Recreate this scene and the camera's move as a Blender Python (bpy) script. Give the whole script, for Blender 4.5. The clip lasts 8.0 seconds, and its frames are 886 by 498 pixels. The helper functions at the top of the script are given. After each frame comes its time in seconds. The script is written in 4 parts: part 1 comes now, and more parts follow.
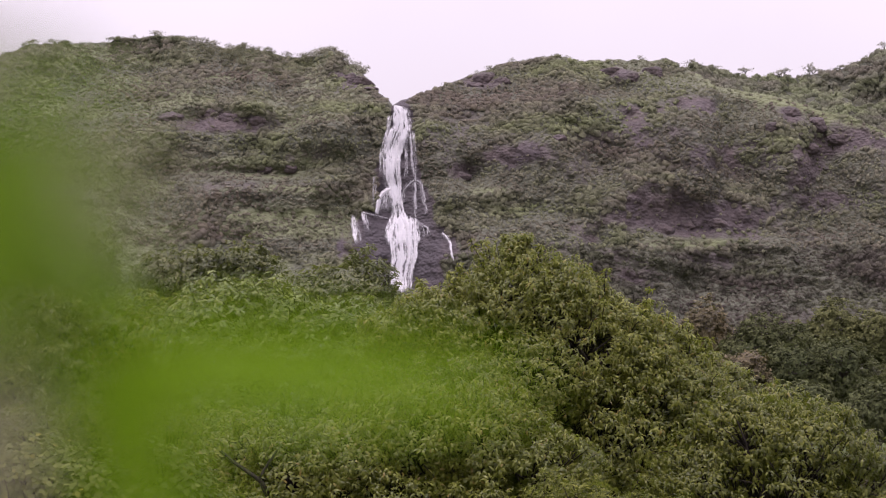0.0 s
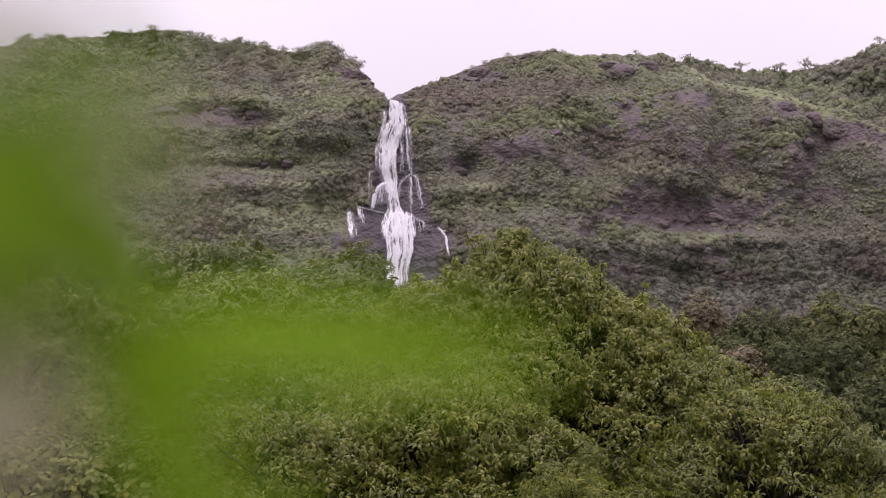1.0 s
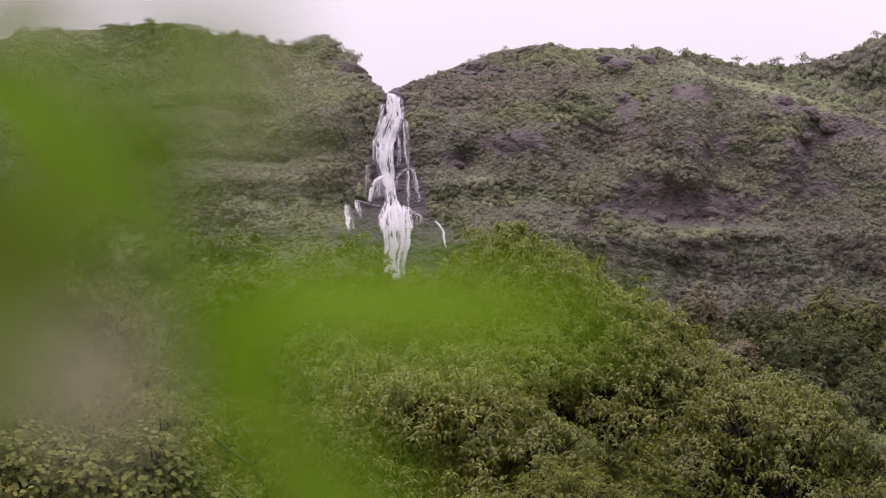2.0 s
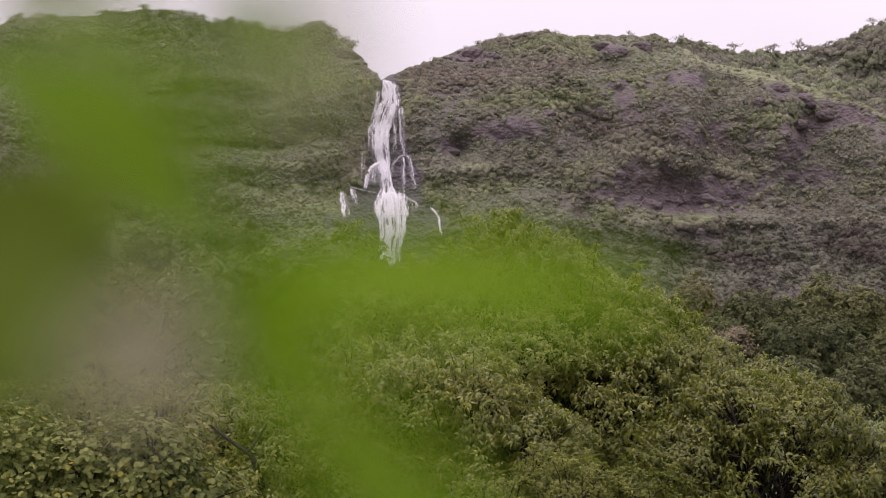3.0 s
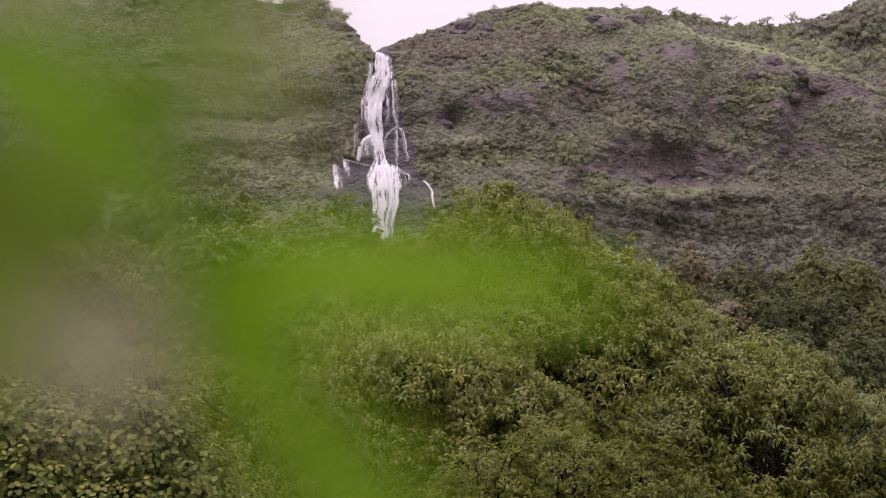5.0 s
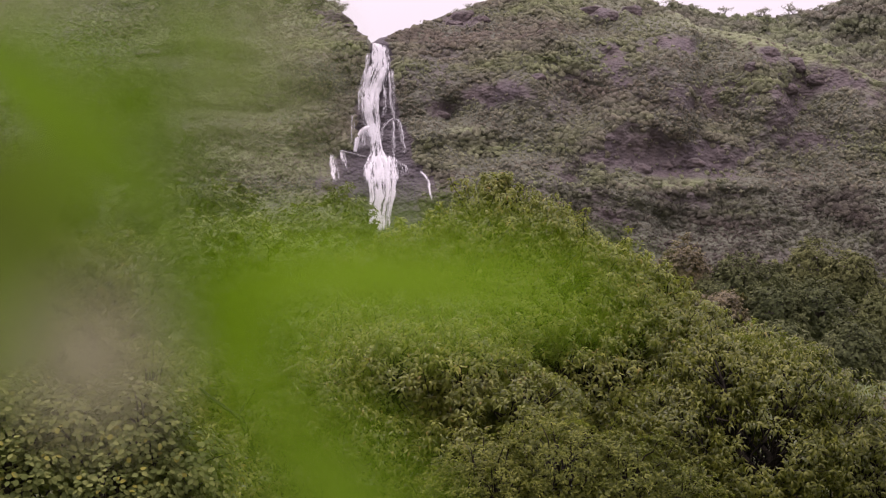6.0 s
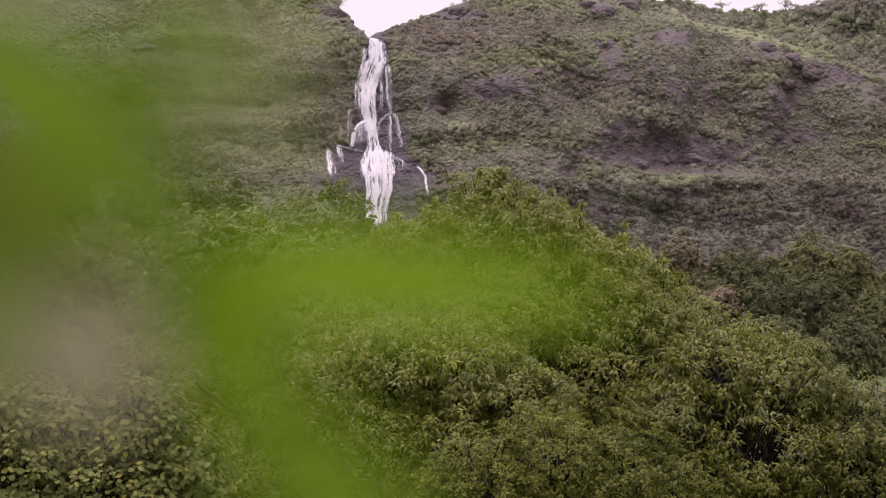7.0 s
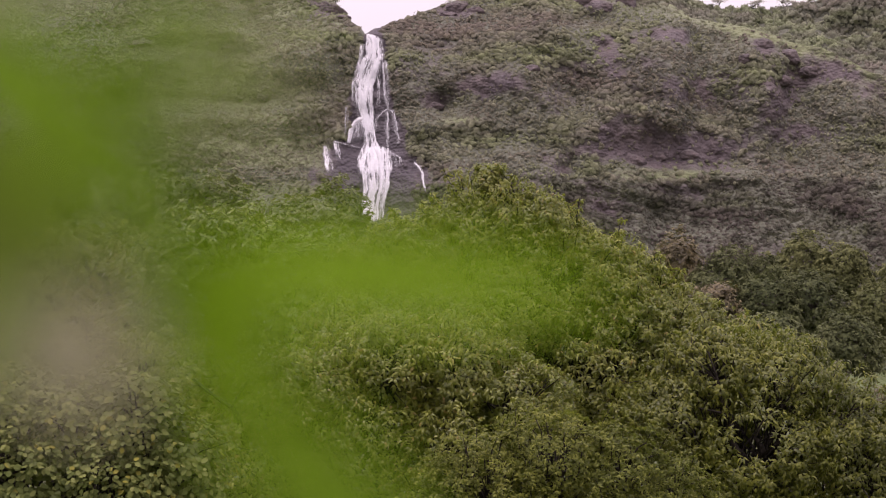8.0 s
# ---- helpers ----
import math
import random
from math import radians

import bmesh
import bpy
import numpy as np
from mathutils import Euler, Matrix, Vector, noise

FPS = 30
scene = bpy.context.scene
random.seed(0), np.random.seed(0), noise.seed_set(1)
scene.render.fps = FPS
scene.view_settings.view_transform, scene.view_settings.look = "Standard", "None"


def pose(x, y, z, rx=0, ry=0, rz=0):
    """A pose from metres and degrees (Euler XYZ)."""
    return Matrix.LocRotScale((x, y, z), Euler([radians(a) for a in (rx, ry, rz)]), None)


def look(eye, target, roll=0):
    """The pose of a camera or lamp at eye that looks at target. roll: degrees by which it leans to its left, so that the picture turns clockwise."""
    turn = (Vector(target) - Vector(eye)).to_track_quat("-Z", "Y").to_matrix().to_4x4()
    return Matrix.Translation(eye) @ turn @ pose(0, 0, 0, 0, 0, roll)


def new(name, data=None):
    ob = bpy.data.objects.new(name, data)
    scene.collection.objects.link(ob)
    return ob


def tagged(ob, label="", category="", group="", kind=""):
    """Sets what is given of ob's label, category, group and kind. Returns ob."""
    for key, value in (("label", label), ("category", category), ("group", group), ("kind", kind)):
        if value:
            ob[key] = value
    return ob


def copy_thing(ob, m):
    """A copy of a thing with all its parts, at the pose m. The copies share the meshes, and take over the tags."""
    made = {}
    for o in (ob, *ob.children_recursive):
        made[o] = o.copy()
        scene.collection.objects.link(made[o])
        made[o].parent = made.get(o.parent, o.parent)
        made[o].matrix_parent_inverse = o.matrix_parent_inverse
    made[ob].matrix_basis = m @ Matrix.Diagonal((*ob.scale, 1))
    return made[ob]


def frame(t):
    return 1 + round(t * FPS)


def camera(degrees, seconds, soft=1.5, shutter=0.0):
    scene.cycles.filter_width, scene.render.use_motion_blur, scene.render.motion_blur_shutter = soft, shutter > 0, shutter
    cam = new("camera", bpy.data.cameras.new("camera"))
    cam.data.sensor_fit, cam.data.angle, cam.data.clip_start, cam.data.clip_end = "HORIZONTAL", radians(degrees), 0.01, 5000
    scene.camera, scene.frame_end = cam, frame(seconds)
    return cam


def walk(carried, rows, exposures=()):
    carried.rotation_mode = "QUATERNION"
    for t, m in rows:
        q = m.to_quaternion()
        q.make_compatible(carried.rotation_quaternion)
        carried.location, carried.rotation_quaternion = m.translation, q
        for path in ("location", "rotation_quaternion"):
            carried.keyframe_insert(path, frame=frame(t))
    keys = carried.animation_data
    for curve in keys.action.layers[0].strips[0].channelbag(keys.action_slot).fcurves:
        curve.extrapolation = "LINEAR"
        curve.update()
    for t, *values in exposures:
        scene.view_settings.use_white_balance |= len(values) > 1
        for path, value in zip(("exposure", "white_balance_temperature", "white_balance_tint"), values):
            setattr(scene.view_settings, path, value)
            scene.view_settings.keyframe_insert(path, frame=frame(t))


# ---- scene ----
cam = camera(30.0, 8.0, soft=1.0)
EYE = 1.6
ROWS = [
    (0.0, 0.02, 0.0, 0.0098, 94.0, 0.12, 0.453),
    (0.5, 0.0176, 0.0, 0.0091, 93.899, 0.092, 0.332),
    (1.0, 0.0151, 0.0, 0.0065, 93.812, 0.121, 0.306),
    (2.5, -0.0016, 0.0, 0.0009, 93.404, 0.003, 0.121),
    (3.0, -0.0031, 0.0, 0.0004, 93.137, 0.015, 0.042),
    (3.5, 0.0, 0.0, 0.0, 92.838, -0.0, 0.0),
    (4.0, 0.0002, 0.0, 0.0014, 92.603, -0.024, -0.059),
    (4.5, 0.0007, 0.0, 0.0027, 92.392, -0.037, -0.14),
    (6.0, 0.0015, 0.0, 0.0053, 91.879, -0.071, -0.313),
    (6.5, 0.0016, 0.0, 0.0059, 91.792, -0.096, -0.37),
    (7.0, 0.002, 0.0, 0.0061, 91.704, -0.135, -0.435),
    (7.5, 0.0023, 0.0, 0.0061, 91.627, -0.132, -0.486),
    (8.0, 0.0028, 0.0, 0.0062, 91.575, -0.173, -0.539),
]
walk(cam, [(t, pose(x, y, EYE + z, rx, ry, rz)) for t, x, y, z, rx, ry, rz in ROWS], exposures=[(0.0, 0.12, 6320, 32.5), (3.5, 0.17, 6470, 32.0), (8.0, 0.22, 6580, 34.5)])
# a fast long lens focused on the trees: the near leaves melt away
cam.data.dof.use_dof = True
cam.data.dof.focus_distance = 31.0
cam.data.dof.aperture_fstop = 4.0

# ---- sky and sun: a bright overcast ----
SUN_ELEV, SUN_ROT = 77.0, 230.0
world = bpy.data.worlds.new("world")
scene.world = world
world.use_nodes = True
wt = world.node_tree
wt.nodes.clear()
w_out = wt.nodes.new("ShaderNodeOutputWorld")
w_sky = wt.nodes.new("ShaderNodeTexSky")
w_sky.sky_type = "NISHITA"
w_sky.sun_disc = False
w_sky.sun_elevation = radians(SUN_ELEV)
w_sky.sun_rotation = radians(SUN_ROT)
w_sky.dust_density = 4.0
w_bg1 = wt.nodes.new("ShaderNodeBackground")
w_bg1.inputs["Strength"].default_value = 0.07
wt.links.new(w_sky.outputs["Color"], w_bg1.inputs["Color"])
w_geo = wt.nodes.new("ShaderNodeTexCoord")
w_noise = wt.nodes.new("ShaderNodeTexNoise")
w_noise.inputs["Scale"].default_value = 2.2
w_noise.inputs["Detail"].default_value = 5.0
wt.links.new(w_geo.outputs["Generated"], w_noise.inputs["Vector"])
w_ramp = wt.nodes.new("ShaderNodeValToRGB")
w_ramp.color_ramp.elements[0].position = 0.25
w_ramp.color_ramp.elements[0].color = (0.80, 0.78, 0.785, 1)
w_ramp.color_ramp.elements[1].position = 0.75
w_ramp.color_ramp.elements[1].color = (0.93, 0.915, 0.91, 1)
wt.links.new(w_noise.outputs["Fac"], w_ramp.inputs["Fac"])
w_bg2 = wt.nodes.new("ShaderNodeBackground")
w_sep = wt.nodes.new("ShaderNodeSeparateXYZ")
wt.links.new(w_geo.outputs["Generated"], w_sep.inputs[0])
w_up = wt.nodes.new("ShaderNodeMath")
w_up.operation = "MAXIMUM"
w_up.inputs[1].default_value = 0.0
wt.links.new(w_sep.outputs["Z"], w_up.inputs[0])
# the overcast grows brighter towards the zenith
w_str = wt.nodes.new("ShaderNodeMath")
w_str.operation = "MULTIPLY_ADD"
w_str.inputs[1].default_value = 1.6
w_str.inputs[2].default_value = 0.74
wt.links.new(w_up.outputs[0], w_str.inputs[0])
wt.links.new(w_str.outputs[0], w_bg2.inputs["Strength"])
wt.links.new(w_ramp.outputs["Color"], w_bg2.inputs["Color"])
w_mix = wt.nodes.new("ShaderNodeMixShader")
w_mix.inputs["Fac"].default_value = 0.93
wt.links.new(w_bg1.outputs[0], w_mix.inputs[1])
wt.links.new(w_bg2.outputs[0], w_mix.inputs[2])
wt.links.new(w_mix.outputs[0], w_out.inputs["Surface"])

sun_data = bpy.data.lights.new("sun", "SUN")
sun_data.energy = 1.5
sun_data.angle = radians(35)
sun_data.color = (1.0, 0.96, 0.9)
sun = new("sun", sun_data)
_se, _sr = radians(SUN_ELEV), radians(SUN_ROT)
SUN_DIR = Vector((math.sin(_sr) * math.cos(_se), math.cos(_sr) * math.cos(_se), math.sin(_se)))
sun.matrix_world = look(SUN_DIR * 200, (0, 0, 0))


# ---- materials ----
def mat_base(name):
    m = bpy.data.materials.new(name)
    m.use_nodes = True
    nt = m.node_tree
    return m, nt, nt.nodes["Principled BSDF"], nt.nodes["Material Output"]


def n_noise(nt, scale, detail=4.0, rough=0.55, space="Object"):
    tc = nt.nodes.new("ShaderNodeTexCoord")
    n = nt.nodes.new("ShaderNodeTexNoise")
    n.inputs["Scale"].default_value = scale
    n.inputs["Detail"].default_value = detail
    n.inputs["Roughness"].default_value = rough
    nt.links.new(tc.outputs[space], n.inputs["Vector"])
    return n


def n_ramp(nt, fac, stops):
    r = nt.nodes.new("ShaderNodeValToRGB")
    el = r.color_ramp.elements
    while len(el) < len(stops):
        el.new(0.5)
    for e, (p, c) in zip(el, stops):
        e.position, e.color = p, (*c, 1)
    nt.links.new(fac, r.inputs["Fac"])
    return r


def n_mix(nt, fac, a, b, blend="MIX"):
    m = nt.nodes.new("ShaderNodeMix")
    m.data_type = "RGBA"
    m.blend_type = blend
    for sock, v in (("Factor", fac), ("A", a), ("B", b)):
        target = [s for s in m.inputs if s.name == sock and (s.type == "VALUE" if sock == "Factor" else s.type == "RGBA")][0]
        if isinstance(v, (int, float)):
            target.default_value = v
        elif isinstance(v, tuple):
            target.default_value = (*v, 1)
        else:
            nt.links.new(v, target)
    return [s for s in m.outputs if s.type == "RGBA"][0]


def leaf_material(name, dark, mid, light, rough=0.42, through_amount=0.3, through_tint=(0.28, 0.36, 0.05), patch=0.6, old=None, gloss=0.5):
    """Foliage: each leaf its own shade, slow drifts of hue over the crown, gloss and light passing through."""
    m, nt, b, out = mat_base(name)
    geo = nt.nodes.new("ShaderNodeNewGeometry")
    r = n_ramp(nt, geo.outputs["Random Per Island"], [(0.0, dark), (0.45, mid), (0.9, light)] + ([(0.97, light), (0.985, old)] if old else []))
    big = n_noise(nt, patch, 3.0)
    shade = n_ramp(nt, big.outputs["Fac"], [(0.3, (0.62, 0.66, 0.6)), (0.7, (1.25, 1.18, 1.1))])
    col = n_mix(nt, 1.0, r.outputs["Color"], shade.outputs["Color"], "MULTIPLY")
    nt.links.new(col, b.inputs["Base Color"])
    b.inputs["Roughness"].default_value = rough
    b.inputs["Specular IOR Level"].default_value = gloss
    t = nt.nodes.new("ShaderNodeBsdfTranslucent")
    tc = n_mix(nt, 0.5, col, through_tint)
    nt.links.new(tc, t.inputs["Color"])
    ms = nt.nodes.new("ShaderNodeMixShader")
    ms.inputs["Fac"].default_value = through_amount
    nt.links.new(b.outputs[0], ms.inputs[1])
    nt.links.new(t.outputs[0], ms.inputs[2])
    nt.links.new(ms.outputs[0], out.inputs["Surface"])
    return m


def bark_material(name, c0, c1):
    m, nt, b, out = mat_base(name)
    n = n_noise(nt, 9.0, 6.0, 0.7)
    r = n_ramp(nt, n.outputs["Fac"], [(0.3, c0), (0.7, c1)])
    nt.links.new(r.outputs["Color"], b.inputs["Base Color"])
    b.inputs["Roughness"].default_value = 0.9
    b.inputs["Specular IOR Level"].default_value = 0.2
    bp = nt.nodes.new("ShaderNodeBump")
    bp.inputs["Strength"].default_value = 0.6
    bp.inputs["Distance"].default_value = 0.02
    nt.links.new(n.outputs["Fac"], bp.inputs["Height"])
    nt.links.new(bp.outputs[0], b.inputs["Normal"])
    return m


def hill_material(name):
    """Weathered basalt, with grass and moss wherever the slope eases."""
    m, nt, b, out = mat_base(name)
    n1 = n_noise(nt, 0.09, 6.0, 0.6)
    n2 = n_noise(nt, 0.7, 6.0, 0.65)
    rock = n_ramp(nt, n2.outputs["Fac"], [(0.25, (0.064, 0.054, 0.057)), (0.5, (0.092, 0.077, 0.08)), (0.78, (0.135, 0.114, 0.116))])
    tint = n_ramp(nt, n1.outputs["Fac"], [(0.35, (0.82, 0.78, 0.82)), (0.65, (1.1, 1.02, 0.96))])
    rock_c = n_mix(nt, 1.0, rock.outputs["Color"], tint.outputs["Color"], "MULTIPLY")
    n3 = n_noise(nt, 1.6, 5.0, 0.7)
    grass = n_ramp(nt, n3.outputs["Fac"], [(0.3, (0.064, 0.066, 0.048)), (0.5, (0.088, 0.091, 0.064)), (0.75, (0.115, 0.12, 0.078))])
    att = nt.nodes.new("ShaderNodeAttribute")
    att.attribute_name = "cover"
    nm = nt.nodes.new("ShaderNodeMath")
    nm.operation = "MULTIPLY_ADD"
    nt.links.new(n3.outputs["Fac"], nm.inputs[0])
    nm.inputs[1].default_value = 0.9
    nt.links.new(att.outputs["Fac"], nm.inputs[2])
    mask = n_ramp(nt, nm.outputs[0], [(0.65, (0, 0, 0)), (1.1, (1, 1, 1))])
    wet = nt.nodes.new("ShaderNodeAttribute")
    wet.attribute_name = "wet"
    rock_c = n_mix(nt, wet.outputs["Fac"], rock_c, (0.068, 0.058, 0.066))
    lush = nt.nodes.new("ShaderNodeAttribute")
    lush.attribute_name = "lush"
    turf = n_mix(nt, lush.outputs["Fac"], grass.outputs["Color"], (0.15, 0.168, 0.084))
    col = n_mix(nt, mask.outputs["Color"], rock_c, turf)
    nt.links.new(col, b.inputs["Base Color"])
    b.inputs["Roughness"].default_value = 0.85
    tc = nt.nodes.new("ShaderNodeTexCoord")
    mp = nt.nodes.new("ShaderNodeMapping")
    mp.inputs["Scale"].default_value = (0.55, 0.4, 0.8)
    nt.links.new(tc.outputs["Object"], mp.inputs["Vector"])
    vor = nt.nodes.new("ShaderNodeTexVoronoi")
    vor.feature = "F1"
    vor.inputs["Scale"].default_value = 1.6
    nt.links.new(mp.outputs["Vector"], vor.inputs["Vector"])
    hsum = nt.nodes.new("ShaderNodeMath")
    hsum.operation = "MULTIPLY_ADD"
    hsum.inputs[1].default_value = -1.2
    nt.links.new(vor.outputs["Distance"], hsum.inputs[0])
    nt.links.new(n2.outputs["Fac"], hsum.inputs[2])
    bp = nt.nodes.new("ShaderNodeBump")
    bp.inputs["Strength"].default_value = 1.0
    bp.inputs["Distance"].default_value = 0.4
    nt.links.new(hsum.outputs[0], bp.inputs["Height"])
    nt.links.new(bp.outputs[0], b.inputs["Normal"])
    return m


def bush_material(name, dark, mid, light):
    """Small-leaved bushes seen from far off: each its own green, mottled with leaves."""
    m, nt, b, out = mat_base(name)
    geo = nt.nodes.new("ShaderNodeNewGeometry")
    r = n_ramp(nt, geo.outputs["Random Per Island"], [(0.0, dark), (0.5, mid), (1.0, light)])
    n = n_noise(nt, 2.6, 4.0, 0.7)
    g = n_ramp(nt, n.outputs["Fac"], [(0.3, (0.75, 0.74, 0.78)), (0.7, (1.2, 1.2, 1.14))])
    col = n_mix(nt, 1.0, r.outputs["Color"], g.outputs["Color"], "MULTIPLY")
    big = n_noise(nt, 0.045, 4.0, 0.6)
    lay = nt.nodes.new("ShaderNodeMapping")
    lay.inputs["Scale"].default_value = (0.6, 0.6, 2.2)
    lay.inputs["Rotation"].default_value = (0, radians(9), 0)
    nt.links.new(big.inputs["Vector"].links[0].from_socket, lay.inputs["Vector"])
    nt.links.new(lay.outputs["Vector"], big.inputs["Vector"])
    hue = n_ramp(nt, big.outputs["Fac"], [(0.34, (0.94, 0.82, 0.88)), (0.48, (1.0, 0.98, 0.95)), (0.64, (1.06, 1.18, 0.86))])
    nt.links.new(n_mix(nt, 1.0, col, hue.outputs["Color"], "MULTIPLY"), b.inputs["Base Color"])
    b.inputs["Roughness"].default_value = 0.85
    b.inputs["Specular IOR Level"].default_value = 0.15
    bp = nt.nodes.new("ShaderNodeBump")
    bp.inputs["Strength"].default_value = 0.8
    bp.inputs["Distance"].default_value = 0.35
    nt.links.new(n.outputs["Fac"], bp.inputs["Height"])
    nt.links.new(bp.outputs[0], b.inputs["Normal"])
    t = nt.nodes.new("ShaderNodeBsdfTranslucent")
    nt.links.new(b.inputs["Base Color"].links[0].from_socket, t.inputs["Color"])
    ms = nt.nodes.new("ShaderNodeMixShader")
    ms.inputs["Fac"].default_value = 0.3
    nt.links.new(b.outputs[0], ms.inputs[1])
    nt.links.new(t.outputs[0], ms.inputs[2])
    nt.links.new(ms.outputs[0], out.inputs["Surface"])
    return m


def ground_material():
    m, nt, b, out = mat_base("valley_grass")
    n1 = n_noise(nt, 0.15, 6.0, 0.6)
    n2 = n_noise(nt, 2.5, 6.0, 0.7)
    mead = nt.nodes.new("ShaderNodeAttribute")
    mead.attribute_name = "meadow"
    g = n_ramp(nt, n2.outputs["Fac"], [(0.3, (0.025, 0.034, 0.01)), (0.55, (0.06, 0.078, 0.02)), (0.8, (0.11, 0.13, 0.04))])
    s = n_ramp(nt, n1.outputs["Fac"], [(0.45, (1, 1, 1)), (0.7, (0.75, 0.62, 0.5))])
    wild = n_mix(nt, 1.0, g.outputs["Color"], s.outputs["Color"], "MULTIPLY")
    turf = n_ramp(nt, n2.outputs["Fac"], [(0.3, (0.055, 0.078, 0.018)), (0.7, (0.085, 0.113, 0.028))])
    nt.links.new(n_mix(nt, mead.outputs["Fac"], wild, turf.outputs["Color"]), b.inputs["Base Color"])
    b.inputs["Roughness"].default_value = 0.95
    bp = nt.nodes.new("ShaderNodeBump")
    bp.inputs["Strength"].default_value = 0.7
    bp.inputs["Distance"].default_value = 0.1
    nt.links.new(n2.outputs["Fac"], bp.inputs["Height"])
    nt.links.new(bp.outputs[0], b.inputs["Normal"])
    return m


def water_material():
    m, nt, b, out = mat_base("white_water")
    n = n_noise(nt, 1.0, 6.0, 0.7)
    mp = nt.nodes.new("ShaderNodeMapping")
    mp.inputs["Scale"].default_value = (2.2, 0.4, 0.22)
    nt.links.new(n.inputs["Vector"].links[0].from_socket, mp.inputs["Vector"])
    nt.links.new(mp.outputs["Vector"], n.inputs["Vector"])
    r = n_ramp(nt, n.outputs["Fac"], [(0.3, (0.62, 0.61, 0.66)), (0.6, (0.9, 0.89, 0.92))])
    nt.links.new(r.outputs["Color"], b.inputs["Base Color"])
    b.inputs["Roughness"].default_value = 0.45
    t = nt.nodes.new("ShaderNodeBsdfTranslucent")
    t.inputs["Color"].default_value = (0.9, 0.88, 0.92, 1)
    ms = nt.nodes.new("ShaderNodeMixShader")
    ms.inputs["Fac"].default_value = 0.35
    nt.links.new(b.outputs[0], ms.inputs[1])
    nt.links.new(t.outputs[0], ms.inputs[2])
    at = nt.nodes.new("ShaderNodeAttribute")
    at.attribute_name = "flow"
    fine = nt.nodes.new("ShaderNodeTexNoise")
    fine.inputs["Scale"].default_value = 2.6
    fine.inputs["Detail"].default_value = 5.0
    nt.links.new(mp.outputs["Vector"], fine.inputs["Vector"])
    ma = nt.nodes.new("ShaderNodeMath")
    ma.operation = "MULTIPLY_ADD"
    nt.links.new(fine.outputs["Fac"], ma.inputs[0])
    ma.inputs[1].default_value = 0.85
    nt.links.new(at.outputs["Fac"], ma.inputs[2])
    thick = n_ramp(nt, ma.outputs[0], [(0.52, (0, 0, 0)), (0.85, (0.4, 0.4, 0.4)), (1.4, (0.96, 0.96, 0.96))])
    clear = nt.nodes.new("ShaderNodeBsdfTransparent")
    m2 = nt.nodes.new("ShaderNodeMixShader")
    nt.links.new(thick.outputs["Color"], m2.inputs["Fac"])
    nt.links.new(clear.outputs[0], m2.inputs[1])
    nt.links.new(ms.outputs[0], m2.inputs[2])
    nt.links.new(m2.outputs[0], out.inputs["Surface"])
    return m


M_TREE = leaf_material("broad_drooping_leaf", (0.071, 0.087, 0.012), (0.136, 0.157, 0.02), (0.231, 0.248, 0.048), 0.34, 0.42, old=(0.26, 0.19, 0.05), gloss=0.4)
M_TREE_OLIVE = leaf_material("olive_leaf", (0.049, 0.06, 0.008), (0.093, 0.108, 0.012), (0.161, 0.174, 0.024), 0.4, 0.34, gloss=0.36)
M_TREE_BRIGHT = leaf_material("fresh_leaf", (0.06, 0.09, 0.015), (0.11, 0.15, 0.025), (0.19, 0.23, 0.05), 0.42, 0.3)
M_TREE_DARK = leaf_material("dark_leaf", (0.052, 0.064, 0.018), (0.09, 0.106, 0.03), (0.145, 0.158, 0.05), 0.42, 0.3)
M_BUSH = leaf_material("small_bush_leaf", (0.05, 0.061, 0.008), (0.097, 0.113, 0.015), (0.205, 0.22, 0.04), 0.5, 0.35, gloss=0.2)
M_BROAD = leaf_material("round_broad_leaf", (0.061, 0.078, 0.019), (0.112, 0.138, 0.036), (0.191, 0.212, 0.065), 0.6, 0.3, old=(0.24, 0.22, 0.04), gloss=0.15)
M_GROVE = leaf_material("grove_leaf", (0.056, 0.066, 0.032), (0.094, 0.109, 0.05), (0.14, 0.158, 0.07), 0.75, 0.3, (0.1, 0.12, 0.04), patch=0.15, gloss=0.15)
M_GROVE_LIGHT = leaf_material("pale_grove_leaf", (0.075, 0.084, 0.036), (0.125, 0.137, 0.056), (0.18, 0.193, 0.08), 0.75, 0.3, (0.13, 0.15, 0.05), patch=0.15, gloss=0.15)
M_GROVE_BROWN = leaf_material("withered_leaf", (0.06, 0.045, 0.025), (0.11, 0.085, 0.04), (0.16, 0.13, 0.06), 0.6, 0.15, patch=0.2)
M_SHRUB = bush_material("hill_shrub", (0.158, 0.155, 0.124), (0.198, 0.196, 0.15), (0.252, 0.253, 0.178))
M_RIM = leaf_material("rim_tree_leaf", (0.19, 0.19, 0.15), (0.25, 0.25, 0.195), (0.32, 0.32, 0.24), 0.8, 0.62, (0.4, 0.4, 0.31), patch=0.05, gloss=0.12)
M_HILLTOP = leaf_material("hilltop_leaf", (0.13, 0.138, 0.1), (0.17, 0.178, 0.125), (0.22, 0.23, 0.155), 0.8, 0.4, (0.24, 0.25, 0.16), patch=0.05, gloss=0.12)
M_SCRUB = bush_material("slope_scrub", (0.094, 0.09, 0.076), (0.118, 0.115, 0.094), (0.15, 0.15, 0.112))
M_WOODS = bush_material("ridge_wood", (0.18, 0.184, 0.148), (0.225, 0.23, 0.18), (0.275, 0.283, 0.21))
M_BARK = bark_material("dark_wet_bark", (0.012, 0.01, 0.008), (0.045, 0.036, 0.029))
